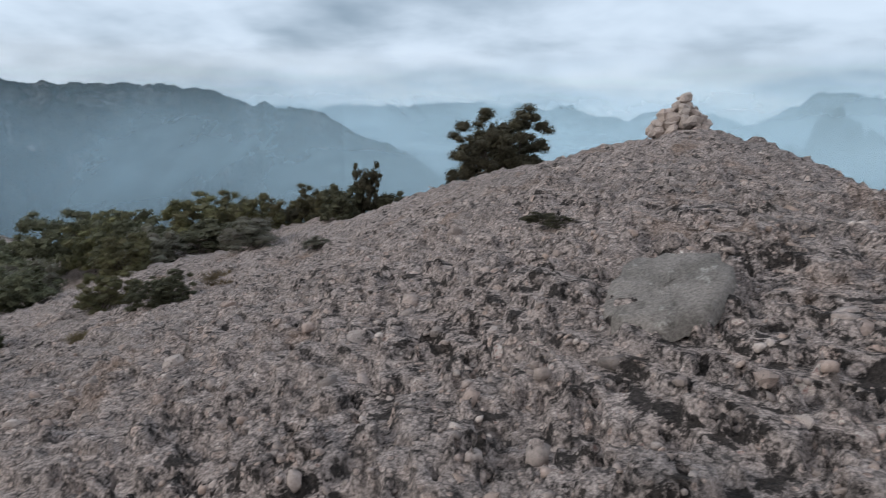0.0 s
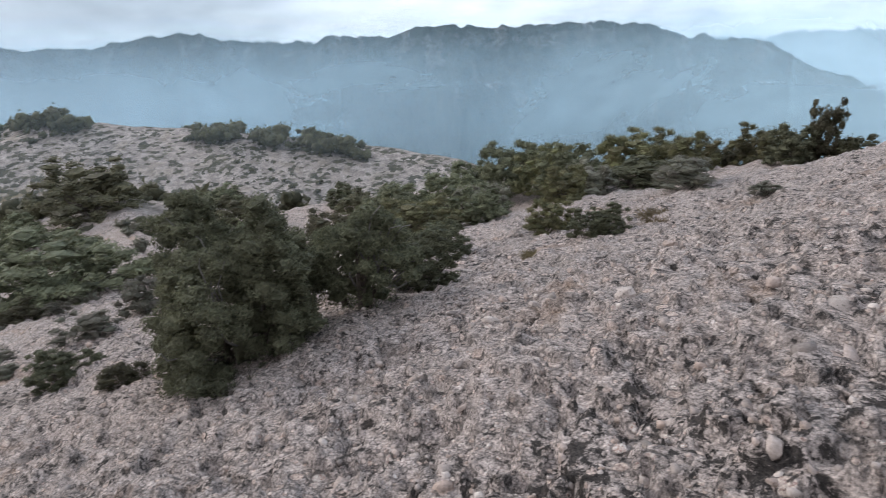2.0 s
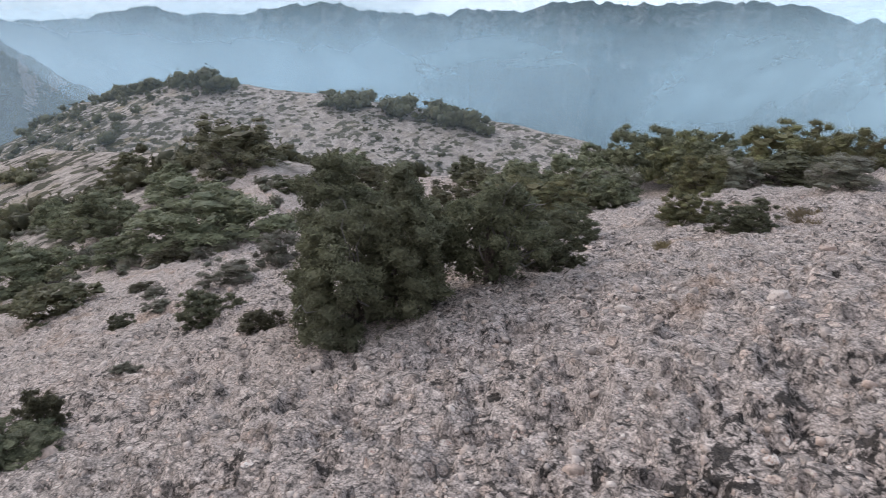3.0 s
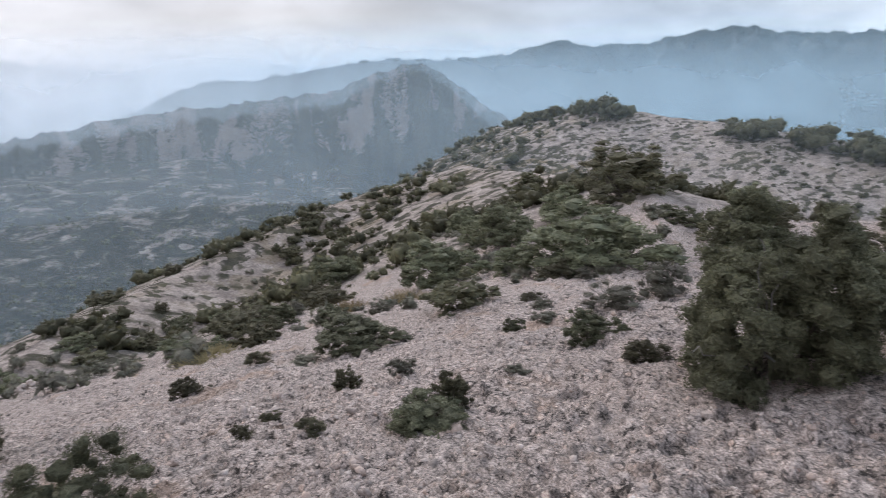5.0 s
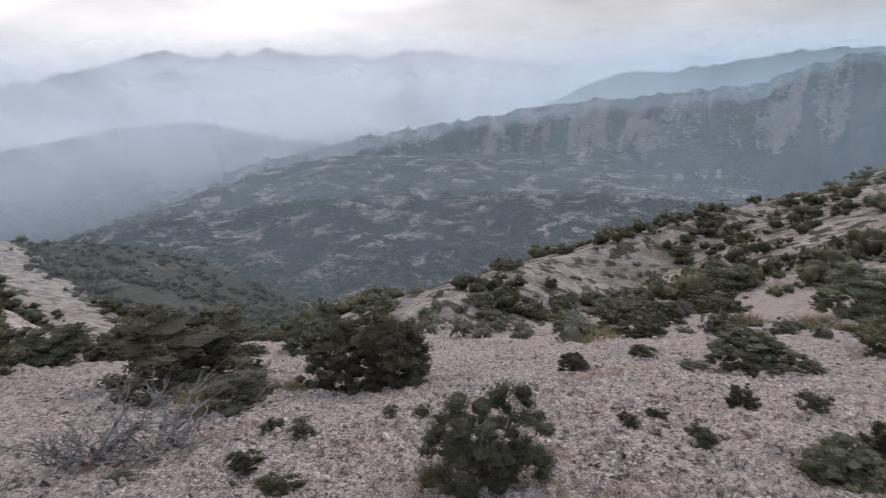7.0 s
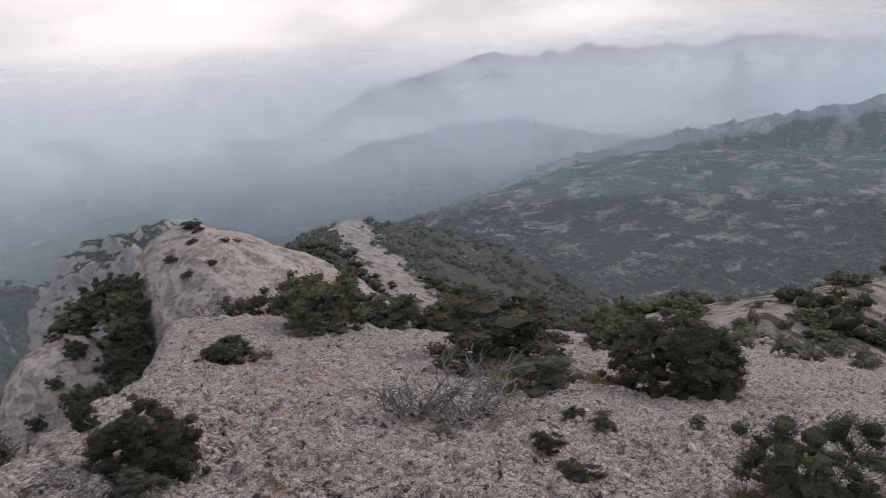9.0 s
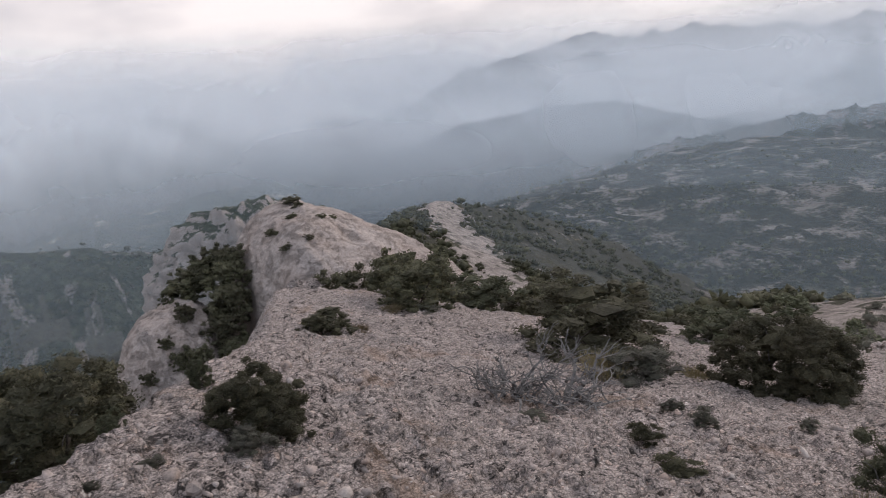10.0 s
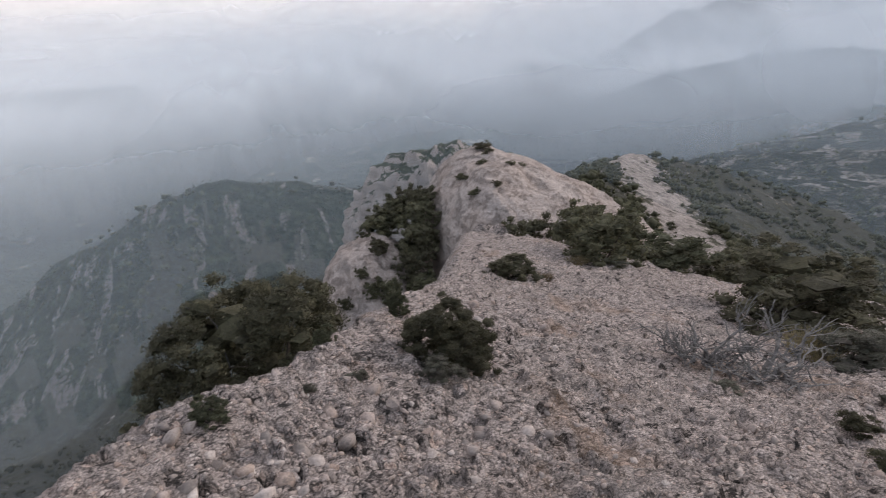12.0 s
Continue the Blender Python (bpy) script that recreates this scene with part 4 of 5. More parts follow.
def make_bush(name, label, category, leaf_mat, seed, n_clump, n_leaf, leaf, clump=(0.09, 0.17), lean=0.0, low=0.14, top_pow=1.0, stems=5, upward=0.35, slim=0.5, stem_r=0.016, twigs=0):
    """A bush of unit width and height: an Empty with stems and foliage."""
    rng = np.random.default_rng(seed)
    root = new(name)
    tagged(root, label, category)
    c, core = clump_centres(rng, n_clump, lean, low, top_pow)
    r = np.concatenate([rng.uniform(clump[0], clump[1], n_clump), rng.uniform(0.14, 0.19, core)])
    for i in range(stems):
        tip = c[rng.integers(0, n_clump)] * np.array([0.75, 0.75, 0.8])
        base = np.array([rng.normal(0, 0.05), rng.normal(0, 0.05), -0.12])
        pieces = [tube(limb_path(rng, base, tip, 0.016, 7), stem_r, stem_r * 0.3)]
        for _ in range(2):
            q = c[rng.integers(0, n_clump)]
            mid = base * 0.45 + tip * 0.55
            pieces.append(tube(limb_path(rng, mid, mid * 0.35 + q * 0.65, 0.02, 4), stem_r * 0.5, stem_r * 0.15, 4))
        part("stem", *join(pieces), BARK, root)
    if twigs:
        pieces = []
        for _ in range(twigs):
            q = c[rng.integers(0, n_clump)] * 1.1
            pieces.append(tube(limb_path(rng, q * 0.5, q + rng.normal(0, 0.06, 3), 0.018, 6), stem_r * 0.35, stem_r * 0.1, 3))
        tagged(part("deadwood", *join(pieces), DEADWOOD, root), "thin grey bare twigs", kind="stuff")
    # packed twigs and needles inside each clump, leaf sprays outside
    packed = lumps(rng, c, np.repeat(np.minimum(r, 0.12)[:, None] * 0.68, 3, 1) * np.array([1, 1, 0.85]), 0.3)
    part("foliage", *join([packed, leaves(rng, c, n_leaf, leaf, r, upward, slim)]), leaf_mat, root)
    return root


def make_dead_shrub(seed):
    rng = np.random.default_rng(seed)
    root = new("dead_shrub")
    tagged(root, "bleached leafless dead shrub with twisted bare branches on the rock", "shrub")
    for i in range(15):
        a, el = rng.uniform(0, 2 * np.pi), rng.uniform(0.10, 1.15)
        ln = rng.uniform(0.38, 0.72)
        tip = np.array([np.cos(a) * np.cos(el) * ln, np.sin(a) * np.cos(el) * ln, 0.06 + np.sin(el) * ln * 1.5])
        path = limb_path(rng, (rng.normal(0, 0.05), rng.normal(0, 0.05), -0.06), tip, 0.045, 7)
        pieces = [tube(path, 0.024, 0.007)]
        for _ in range(6):
            k = rng.integers(2, 7)
            d = rng.normal(0, 1, 3) * 0.13 + (tip - path[0]) * 0.22 + np.array([0, 0, 0.05])
            sub = limb_path(rng, path[k], path[k] + d, 0.016, 5)
            pieces.append(tube(sub, 0.012, 0.004, 4))
            for _ in range(2):
                j = rng.integers(1, 5)
                pieces.append(tube(limb_path(rng, sub[j], sub[j] + rng.normal(0, 0.055, 3) + d * 0.3, 0.008, 4), 0.006, 0.003, 3))
        part("branch", *join(pieces), DEADWOOD, root)
    return root


def make_grass(seed):
    rng = np.random.default_rng(seed)
    root = new("grass_tuft")
    tagged(root, "dry straw-coloured grass tuft", "grass")
    n = 420
    a, rr = rng.uniform(0, 2 * np.pi, n), 0.42 * np.sqrt(rng.uniform(0, 1, n))
    base = np.stack([np.cos(a) * rr, np.sin(a) * rr, np.full(n, -0.05)], -1)
    tip = base + np.stack([np.cos(a) * 0.12, np.sin(a) * 0.12, np.full(n, 0)], -1) + rng.normal(0, 0.09, (n, 3)) * np.array([1, 1, 0]) + np.array([0, 0, 1.0]) * rng.uniform(0.45, 1.05, (n, 1))
    side = np.stack([-np.sin(a), np.cos(a), np.zeros(n)], -1) * 0.012
    v = np.stack([base - side, base + side, tip], 1).reshape(-1, 3)
    part("grass_clump", v, np.arange(n * 3).reshape(-1, 3), STRAW, root)
    return root


PROTO = {
    "bigjuniper": [make_bush("juniper", "large dense green juniper bush on bare rock", "juniper", JUNIPER, 11, 340, 70000, 0.0165, (0.038, 0.072), 0.05, 0.02, 0.65, 7, twigs=14)],
    "juniper": [make_bush("juniper", "brownish green juniper bush with feathery sprays", "juniper", DARKLEAF, 21, 280, 46000, 0.017, (0.04, 0.075), 0.0, 0.02, 0.65, 6, twigs=10), make_bush("juniper", "brownish green juniper bush with feathery sprays", "juniper", DARKLEAF, 22, 200, 32000, 0.02, (0.045, 0.08), 0.06, 0.02, 0.65, 6)],
    "dark": [make_bush("bush", "dark green rounded juniper bush", "bush", DARKLEAF, 31, 120, 8500, 0.032, (0.055, 0.09), 0.0, 0.02, 0.65), make_bush("bush", "dark green rounded juniper bush", "bush", DARKLEAF, 32, 110, 8000, 0.032, (0.055, 0.09), 0.08, 0.02, 0.65)],
    "green": [make_bush("bush", "dull green dense mountain bush", "bush", JUNIPER, 41, 120, 8500, 0.032, (0.055, 0.09), 0.0, 0.02, 0.65), make_bush("bush", "dull green dense mountain bush", "bush", JUNIPER, 42, 110, 8000, 0.032, (0.055, 0.09), 0.1, 0.02, 0.65)],
    "broom": [make_bush("bush", "yellowish green broom bush", "bush", BROOM, 51, 110, 11000, 0.033, (0.055, 0.10), 0.0, 0.02, 0.65, upward=0.9, slim=0.3)],
    "grey": [make_bush("shrub", "low grey-green shrub on the rock", "shrub", GREYLEAF, 61, 34, 3000, 0.055, (0.09, 0.16), 0.0, 0.06, upward=0.8, slim=0.25), make_bush("shrub", "low grey-green shrub on the rock", "shrub", GREYLEAF, 62, 32, 2800, 0.056, (0.09, 0.16), 0.1, 0.06, upward=0.8, slim=0.25), make_bush("shrub", "low dark shrub on the rock", "shrub", DARKLEAF, 63, 32, 2900, 0.053, (0.09, 0.16), -0.08, 0.06)],
    "slope_dark": [make_bush("bush", "dark green bush on the stony slope", "bush", DARKLEAF, 131, 70, 2600, 0.055, (0.06, 0.11), 0.0, 0.02, 0.65, 2), make_bush("bush", "dark green bush on the stony slope", "bush", DARKLEAF, 132, 66, 2500, 0.055, (0.06, 0.11), 0.08, 0.02, 0.65, 2)],
    "slope_green": [make_bush("bush", "dull green bush on the stony slope", "bush", JUNIPER, 141, 70, 2600, 0.055, (0.06, 0.11), 0.0, 0.02, 0.65, 2), make_bush("bush", "dull green bush on the stony slope", "bush", JUNIPER, 142, 66, 2500, 0.055, (0.06, 0.11), -0.08, 0.02, 0.65, 2)],
    "slope_grey": [make_bush("shrub", "grey-brown shrub on the stony slope", "shrub", GREYLEAF, 161, 34, 2200, 0.056, (0.09, 0.16), 0.0, 0.06, upward=0.8, slim=0.3, stems=2)],
    "sprawl": [make_bush("bush", "straggly grey-green bush with dry grass at its foot", "bush", JUNIPER, 71, 90, 20000, 0.024, (0.05, 0.10), 0.05, 0.04, 1.0, 9, 0.8, 0.3, twigs=30)],
    "tree": [make_bush("juniper_tree", "dark open-crowned juniper tree on the crest", "tree", DARKLEAF, 83, 150, 26000, 0.021, (0.05, 0.09), -0.10, 0.03, 0.65, 8, stem_r=0.03)],
    "windswept": [make_bush("juniper", "windswept juniper with a bare twisted trunk and dead twigs", "juniper", JUNIPER, 77, 80, 17000, 0.026, (0.06, 0.10), 0.22, 0.42, 0.9, 4, stem_r=0.034, twigs=26)],
    "straw": [make_grass(91)],
    "dead": [make_dead_shrub(95)],
}
USED = set()


def plant(kind, x, y, w, h, sink=0.0, z=None, variant=None):
    """Stands a plant of that kind on the land, w wide and h high."""
    rng = np.random.default_rng(int(abs(x * 971 + y * 613) * 10) + 7)
    k = int(rng.integers(0, len(PROTO[kind]))) if variant is None else variant
    proto = PROTO[kind][k]
    m = pose(x, y, (land_at(x, y) if z is None else z) - sink - 0.05 * h, 0, 0, rng.uniform(0, 360)) @ Matrix.Diagonal((w * 1.12, w * 1.12, h * 1.08, 1))
    if (kind, k) not in USED:
        USED.add((kind, k))
        proto.matrix_basis = m
        return proto
    return copy_thing(proto, m @ Matrix.Diagonal((1 / proto.scale[0], 1 / proto.scale[1], 1 / proto.scale[2], 1)))


DARK_BUSHES = [(-8.2, -9.6, 3.00, 1.55), (-6.44, -14.23, 2.04, 1.36), (0.43, -9.73, 0.93, 1.60), (-3.34, -11.32, 0.95, 0.46), (-2.40, 19.86, 1.0, 1.75), (-1.81, 19.92, 1.10, 0.80), (-11.82, 22.16, 1.83, 1.75), (-12.75, 21.66, 0.98, 1.55), (-5.73, 21.27, 1.38, 1.3), (-4.75, 21.49, 1.52, 1.25), (-24.72, 16.78, 2.93, 1.73), (-31.99, 14.27, 5.2, 2.8), (-53.47, 15.02, 3.17, 1.94), (-14.54, 2.06, 1.64, 0.95), (-6.67, 0.54, 0.47, 0.42), (-9.11, -0.56, 0.46, 0.38), (-10.98, -3.33, 0.60, 0.34), (-23.68, -6.96, 1.04, 0.9), (-21.50, -4.51, 1.82, 0.99), (-33.23, -2.68, 1.89, 1.10), (-14.35, -20.30, 2.61, 1.53), (-6.80, -20.74, 1.83, 1.8), (-8.2, -19.6, 2.2, 2.3), (-9.83, -20.58, 2.96, 3.0), (-13.36, -18.42, 2.45, 1.9)]
GREEN_BUSHES = [(-8.6, 17.6, 2.20, 1.74), (-13.2, 17.6, 2.42, 1.92), (-10.9, 15.6, 2.20, 1.44), (-8.6, 12.2, 1.43, 0.96), (-11.2, 12.6, 2.09, 1.44), (-14.2, 15.2, 2.42, 1.80), (-3, 19.2, 1.32, 1.08), (-4.02, 8.85, 0.83, 0.55), (-11.82, 18.72, 2.44, 2.16), (-3.38, 20.71, 1.29, 0.94), (-6.46, 17.93, 2.24, 0.76), (-6.48, 8.1, 1.03, 0.62), (-5.2, 6.0, 1.0, 0.75), (-18.44, 6.82, 4.26, 2.06), (-31.63, 10.49, 2.76, 1.63), (-8.45, 2.84, 0.74, 0.49), (-10.55, 2.26, 0.39, 0.29), (-29.08, 6.82, 3.06, 2.04), (-12.66, -0.42, 1.61, 0.65), (-22.27, 2.68, 2.73, 1.62), (-6.22, 0.23, 0.84, 0.35), (-36.33, -1.18, 2.72, 1.66), (-32.2, 6.29, 2.61, 1.45), (-20.52, 4.93, 1.67, 0.93), (0.73, -4.5, 0.27, 0.22), (0.02, -6.18, 0.21, 0.20), (-0.81, -7.5, 0.27, 0.35)]
BROOM_BUSHES = [(-9.6, 18.2, 2.09, 1.62), (-6, 19.6, 1.98, 1.62), (-3.9, 20.4, 1.65, 1.38), (-7.4, 14.6, 1.43, 1.08), (-5.49, 10.12, 0.92, 0.66), (-8.1, 20.53, 2.51, 1.80), (-6.93, 20.93, 1.76, 1.56), (-9.35, 10.79, 1.93, 0.98)]
# the first row is a flattened shrub standing in for a dark moss patch
LOW_SHRUBS = [(0.86, 5.08, 0.36, 0.10), (-7.53, 16.45, 1.99, 1.15), (-4.18, 13.40, 1.48, 0.71), (-9.64, 14.19, 1.67, 1.1), (-11.74, 5.58, 1.06, 0.76), (-6.99, 2.95, 0.52, 0.26), (-17.04, 5.18, 1.03, 0.57), (-10.73, 4.18, 0.91, 0.45), (-15.29, 5.43, 0.53, 0.29), (-12.70, 3.46, 0.47, 0.21), (-10.85, 2.96, 0.49, 0.23), (-1.97, 9.93, 0.46, 0.20), (-13.36, -2.46, 0.51, 0.27), (-12.65, -1.49, 0.72, 0.25), (-8.81, 0.21, 0.41, 0.20), (-13.68, 3.56, 0.52, 0.20), (-7.05, -1.70, 0.26, 0.13), (-7.50, 1.54, 0.30, 0.12), (-7.91, -1.53, 0.24, 0.11)]
SOUTH_SHRUBS = [(-6.73, -0.92, 0.30, 0.12), (-6.7, -7.13, 1.1, 0.50), (-5.91, -5.76, 0.31, 0.14), (-5.77, -5.22, 0.31, 0.20), (-4.42, -4.40, 0.40, 0.15), (-6.77, -4.62, 0.22, 0.14), (-4.67, -5.06, 0.33, 0.19), (-0.91, -5.47, 0.38, 0.16), (-9.94, -17.11, 1.17, 0.67), (-11.86, -21.01, 1.25, 0.48), (-6.40, -13.41, 0.64, 0.18), (-3.93, -5.97, 0.35, 0.12), (0.15, -5.14, 0.13, 0.06), (-0.21, -5.34, 0.20, 0.08), (-1.56, -7.49, 0.13, 0.07)]
STRAW_TUFTS = [(-4.35, 7.28, 0.33, 0.14), (-3.45, 9.86, 0.77, 0.22), (-16.12, -4.14, 1.63, 0.38), (-19.40, 1.20, 1.41, 0.46), (-20.64, -0.57, 1.32, 0.53), (-8.40, -7.57, 0.59, 0.24), (-5.46, -13.44, 0.51, 0.20), (-3.89, -11.21, 0.37, 0.17), (-4.85, -2.95, 0.4, 0.4), (-6.4, -7.5, 0.8, 0.35)]

plant("bigjuniper", -5.75, 3.55, 1.95, 1.75)
plant("windswept", -5.25, 4.95, 1.35, 1.25)
plant("juniper", 0.75, -7.3, 2.0, 1.65, z=-2.1, variant=0)
plant("juniper", -9.18, -6.40, 1.90, 1.48, variant=0)
plant("juniper", -1.11, -6.04, 0.85, 0.62, variant=1)
plant("sprawl", -5.06, -2.64, 1.08, 0.86)
plant("tree", 1.42, 17.9, 2.7, 2.15)
plant("dead", -4.3, -6.95, 0.95, 0.6)
plant("dead", -4.8, -6.45, 1.15, 0.46)
for kind, rows in (("dark", DARK_BUSHES), ("green", GREEN_BUSHES), ("broom", BROOM_BUSHES), ("grey", LOW_SHRUBS), ("grey", SOUTH_SHRUBS), ("straw", STRAW_TUFTS)):
    for x, y, w, h in rows:
        far = math.hypot(x, y) > 14.5 and kind in ("dark", "green") and w < 2.4
        tagged(plant("slope_" + kind if far else kind, x, y, w, h * (0.6 if kind == "straw" else 1)), group="plants on the summit rock")


def scatter_things():
    """Bushes on the western and southern slopes, thinning out over bare rock."""
    rng = np.random.default_rng(404)
    placed, taken = 0, [(x, y, w) for rows in (DARK_BUSHES, GREEN_BUSHES, LOW_SHRUBS) for x, y, w, h in rows]
    while placed < 115:
        r = 17 * (110 / 17) ** rng.uniform(0, 1)
        a = radians(rng.uniform(40, 158))
        x, y = EYE.x - math.sin(a) * r, EYE.y + math.cos(a) * r
        cover = value_noise(np.array([x * 0.09]), np.array([y * 0.09]), 77)[0] + 0.25 * value_noise(np.array([x * 0.3]), np.array([y * 0.3]), 78)[0]
        west = -0.883 * x - 0.469 * y
        bare = 0.3 if y < -12 and x > -24 else 0.14 if r < 26 else (-0.12 if west > 22 and y < 8 else 0.06)
        if cover < bare or (math.hypot(x + 13, y + 48) < 18) or (y > 45) or spine_dist(np.array([x]), np.array([y]), BARE_STRIP)[0][0] < 4.5:
            continue
        kind = ("slope_dark", "slope_green", "slope_grey")[int(rng.choice(3, p=[0.36, 0.36, 0.28]))]
        w = rng.uniform(0.8, 2.6) * (0.6 if kind == "slope_grey" else 1) * (0.7 + 0.3 * min(1, r / 40))
        if any(math.hypot(x - px, y - py) < 0.62 * (w + pw) for px, py, pw in taken):
            continue
        taken.append((x, y, w))
        tagged(plant(kind, x, y, w, w * rng.uniform(0.45, 0.75)), group="bushes on the slopes")
        placed += 1


scatter_things()


def far_scrub(name, label, n, seed, place, size, tall, material, leaf_n=22, spray=0.14, heads=3):
    """Countless far bushes or trees, each a few packed clumps set with leaf sprays, joined into one mesh."""
    rng = np.random.default_rng(seed)
    x, y = place(rng, n)
    z = land(x, y)
    k = len(x)
    w = size[0] + (size[1] - size[0]) * rng.uniform(0, 1, k) ** 1.6
    tall = tall * rng.uniform(0.7, 1.25, k)
    root = np.stack([x, y, z], -1)
    off = rng.normal(0, 0.20, (k, heads, 3)) * np.array([1, 1, 0.0])
    off[:, :, 2] = rng.uniform(0.35, 0.62, (k, heads)) * tall[:, None]
    off[:, 0] = np.stack([0 * w, 0 * w, 0.45 * tall], -1)
    c = root[:, None] + off * w[:, None, None]
    share = rng.uniform(0.20, 0.34, (k, heads))
    rad = np.stack([share, share, np.minimum(share * 0.95, 0.46 * tall[:, None])], -1) * w[:, None, None]
    lv, lf = lumps(rng, c.reshape(-1, 3), rad.reshape(-1, 3) * 0.82, 0.24)
    h = rng.integers(0, heads, (k, leaf_n))
    d = rng.normal(0, 1, (k, leaf_n, 3))
    d /= np.linalg.norm(d, axis=2)[:, :, None]
    pick = np.arange(k)[:, None]
    p = c[pick, h] + d * rad[pick, h] * rng.uniform(0.75, 1.25, (k, leaf_n, 1))
    t1 = np.cross(d, rng.normal(0, 1, d.shape))
    t1 /= np.linalg.norm(t1, axis=2)[:, :, None]
    t2 = np.cross(d, t1) + 0.9 * d * rng.normal(0, 1, (k, leaf_n, 1))
    s = (w * spray)[:, None, None] * rng.uniform(0.5, 1.2, (k, leaf_n, 1))
    v = np.stack([p + t1 * s, p - t1 * 0.6 * s + t2 * s, p - t1 * 0.5 * s - t2 * s], 2).reshape(-1, 3)
    ob = mesh_object(name, *join([(lv, lf), (v, np.arange(len(v)).reshape(-1, 3))]), material, True)
    return tagged(ob, label, "scrub", kind="stuff")


def polar_place(a0, a1, r0, r1, keep):
    def place(rng, n):
        r = r0 * (r1 / r0) ** rng.uniform(0, 1, n)
        a = np.radians(rng.uniform(a0, a1, n))
        x, y = EYE.x - np.sin(a) * r, EYE.y + np.cos(a) * r
        ok = keep(x, y)
        return x[ok], y[ok]
    return place


def off_dome(x, y):
    return np.hypot((x + 21) / 1.4, (y + 54) / 1.3) > 17


far_scrub("hillside_scrub", "scattered green scrub on the far slopes", 4700, 501, polar_place(40, 160, 42, 240, lambda x, y: (fbm(x, y, 0.05, 3, 0.6, 55) > np.where(y < -45, -0.30, np.where(y < 12, 0.14, 0.08))) & (spine_dist(x, y, BARE_STRIP)[0] > 3.5) & off_dome(x, y) & ~((y > 40) & (fbm(x, y, 0.05, 3, 0.6, 56) < 0.0))), (0.4, 2.4), 0.62, SCRUBLEAF, 30, 0.10)
far_scrub("ridge_scrub", "green bushes dotted over the pale ridge", 320, 504, polar_place(80, 132, 26, 110, lambda x, y: fbm(x, y, 0.08, 3, 0.6, 58) > 0.05), (0.5, 3.0), 0.6, DARKLEAF, 80, 0.07, 4)
far_scrub("southern_scrub", "dark bushes covering the southern ridge", 4000, 506, polar_place(122, 168, 58, 240, lambda x, y: (fbm(x, y, 0.06, 3, 0.6, 62) > -0.22) & (spine_dist(x, y, BARE_STRIP)[0] > 6) & off_dome(x, y)), (1.0, 3.6), 0.6, SCRUBLEAF, 20, 0.11)
far_scrub("grey_scrub", "small grey-brown shrubs dotted over the stony slope", 420, 508, polar_place(56, 130, 17, 80, lambda x, y: fbm(x, y, 0.1, 3, 0.6, 64) > -0.05), (0.3, 1.2), 0.5, GREYLEAF, 60, 0.10)
far_scrub("ravine_wood", "dark wood and scrub on the steep slopes of the ravine", 4600, 507, polar_place(160, 216, 40, 400, lambda x, y: (land(x, y) < -42) & (fbm(x, y, 0.03, 4, 0.6, 63) > np.where(y < -225, 0.0, -0.3))), (1.4, 4.2), 0.9, SCRUBLEAF, 14, 0.13, 2)
far_scrub("slope_wood", "dark pines and scrub on the far slope", 2600, 505, polar_place(66, 128, 120, 330, lambda x, y: fbm(x, y, 0.03, 3, 0.6, 59) > -0.16), (1.3, 4.2), 0.75, SCRUBLEAF, 14, 0.14, 2)
far_scrub("hilltop_trees", "rounded dark pines along the hill crest", 1500, 502, polar_place(44, 76, 140, 215, lambda x, y: (spine_dist(x, y, TREE_HILL)[0] < 9) & (fbm(x, y, 0.06, 2, 0.6, 61) > -0.05)), (1.6, 5.6), 0.9, SCRUBLEAF, 90, 0.075, 6)
far_scrub("valley_wood", "dark pine wood filling the valley and gullies", 5600, 503, polar_place(84, 208, 265, 640, lambda x, y: (fbm(x, y, 0.013, 4, 0.6, 57) > np.where((x < -150) & (y > -420), 0.04, np.where((y < -225) & (x > -60), 0.14, -0.12)))), (2.0, 5.4), 0.95, SCRUBLEAF, 12, 0.13, 2)


# ---- tracks and fields far below ----
def track(label, line, width, name="road", material=PALE_SOIL, lift=0.9):
    """A pale strip laid over the land."""
    pts = np.array(line, float)
    seg = np.concatenate([[0], np.cumsum(np.hypot(*np.diff(pts, axis=0).T))])
    s = np.linspace(0, seg[-1], 48)
    x, y = np.interp(s, seg, pts[:, 0]), np.interp(s, seg, pts[:, 1])
    wob = width * 0.8 * fbm(s, s * 0, 0.02, 3, 0.5, 71)
    dx, dy = np.gradient(x), np.gradient(y)
    ln = np.hypot(dx, dy)
    nx, ny = -dy / ln, dx / ln
    wid = width * (0.7 + 0.8 * np.abs(fbm(s, s * 0, 0.05, 3, 0.6, 72)))
    rows = []
    for k in np.linspace(-1, 1, 7):
        X, Y = x + nx * (wob + k * wid), y + ny * (wob + k * wid)
        rows.append(np.stack([X, Y, land(X, Y) + lift], -1))
    v = np.stack(rows, 0).reshape(-1, 3)
    return tagged(mesh_object(name, v, grid_faces(7, 48), material, True), label, name, kind="structure")


track("pale ploughed field in the hazy valley", [(200, -1700), (70, -1610)], 42, "field")
track("pale dirt road in the hazy valley", [(690, -1700), (730, -2000)], 10)
track("pale dirt road in the hazy valley", [(330, -1120), (230, -1250), (150, -1320)], 12)
track("pale bare field in the hazy valley", [(520, -900), (470, -960)], 22, "field")
track("pale scree track down the wooded hillside", [(-585, -1390), (-472, -1065)], 13)


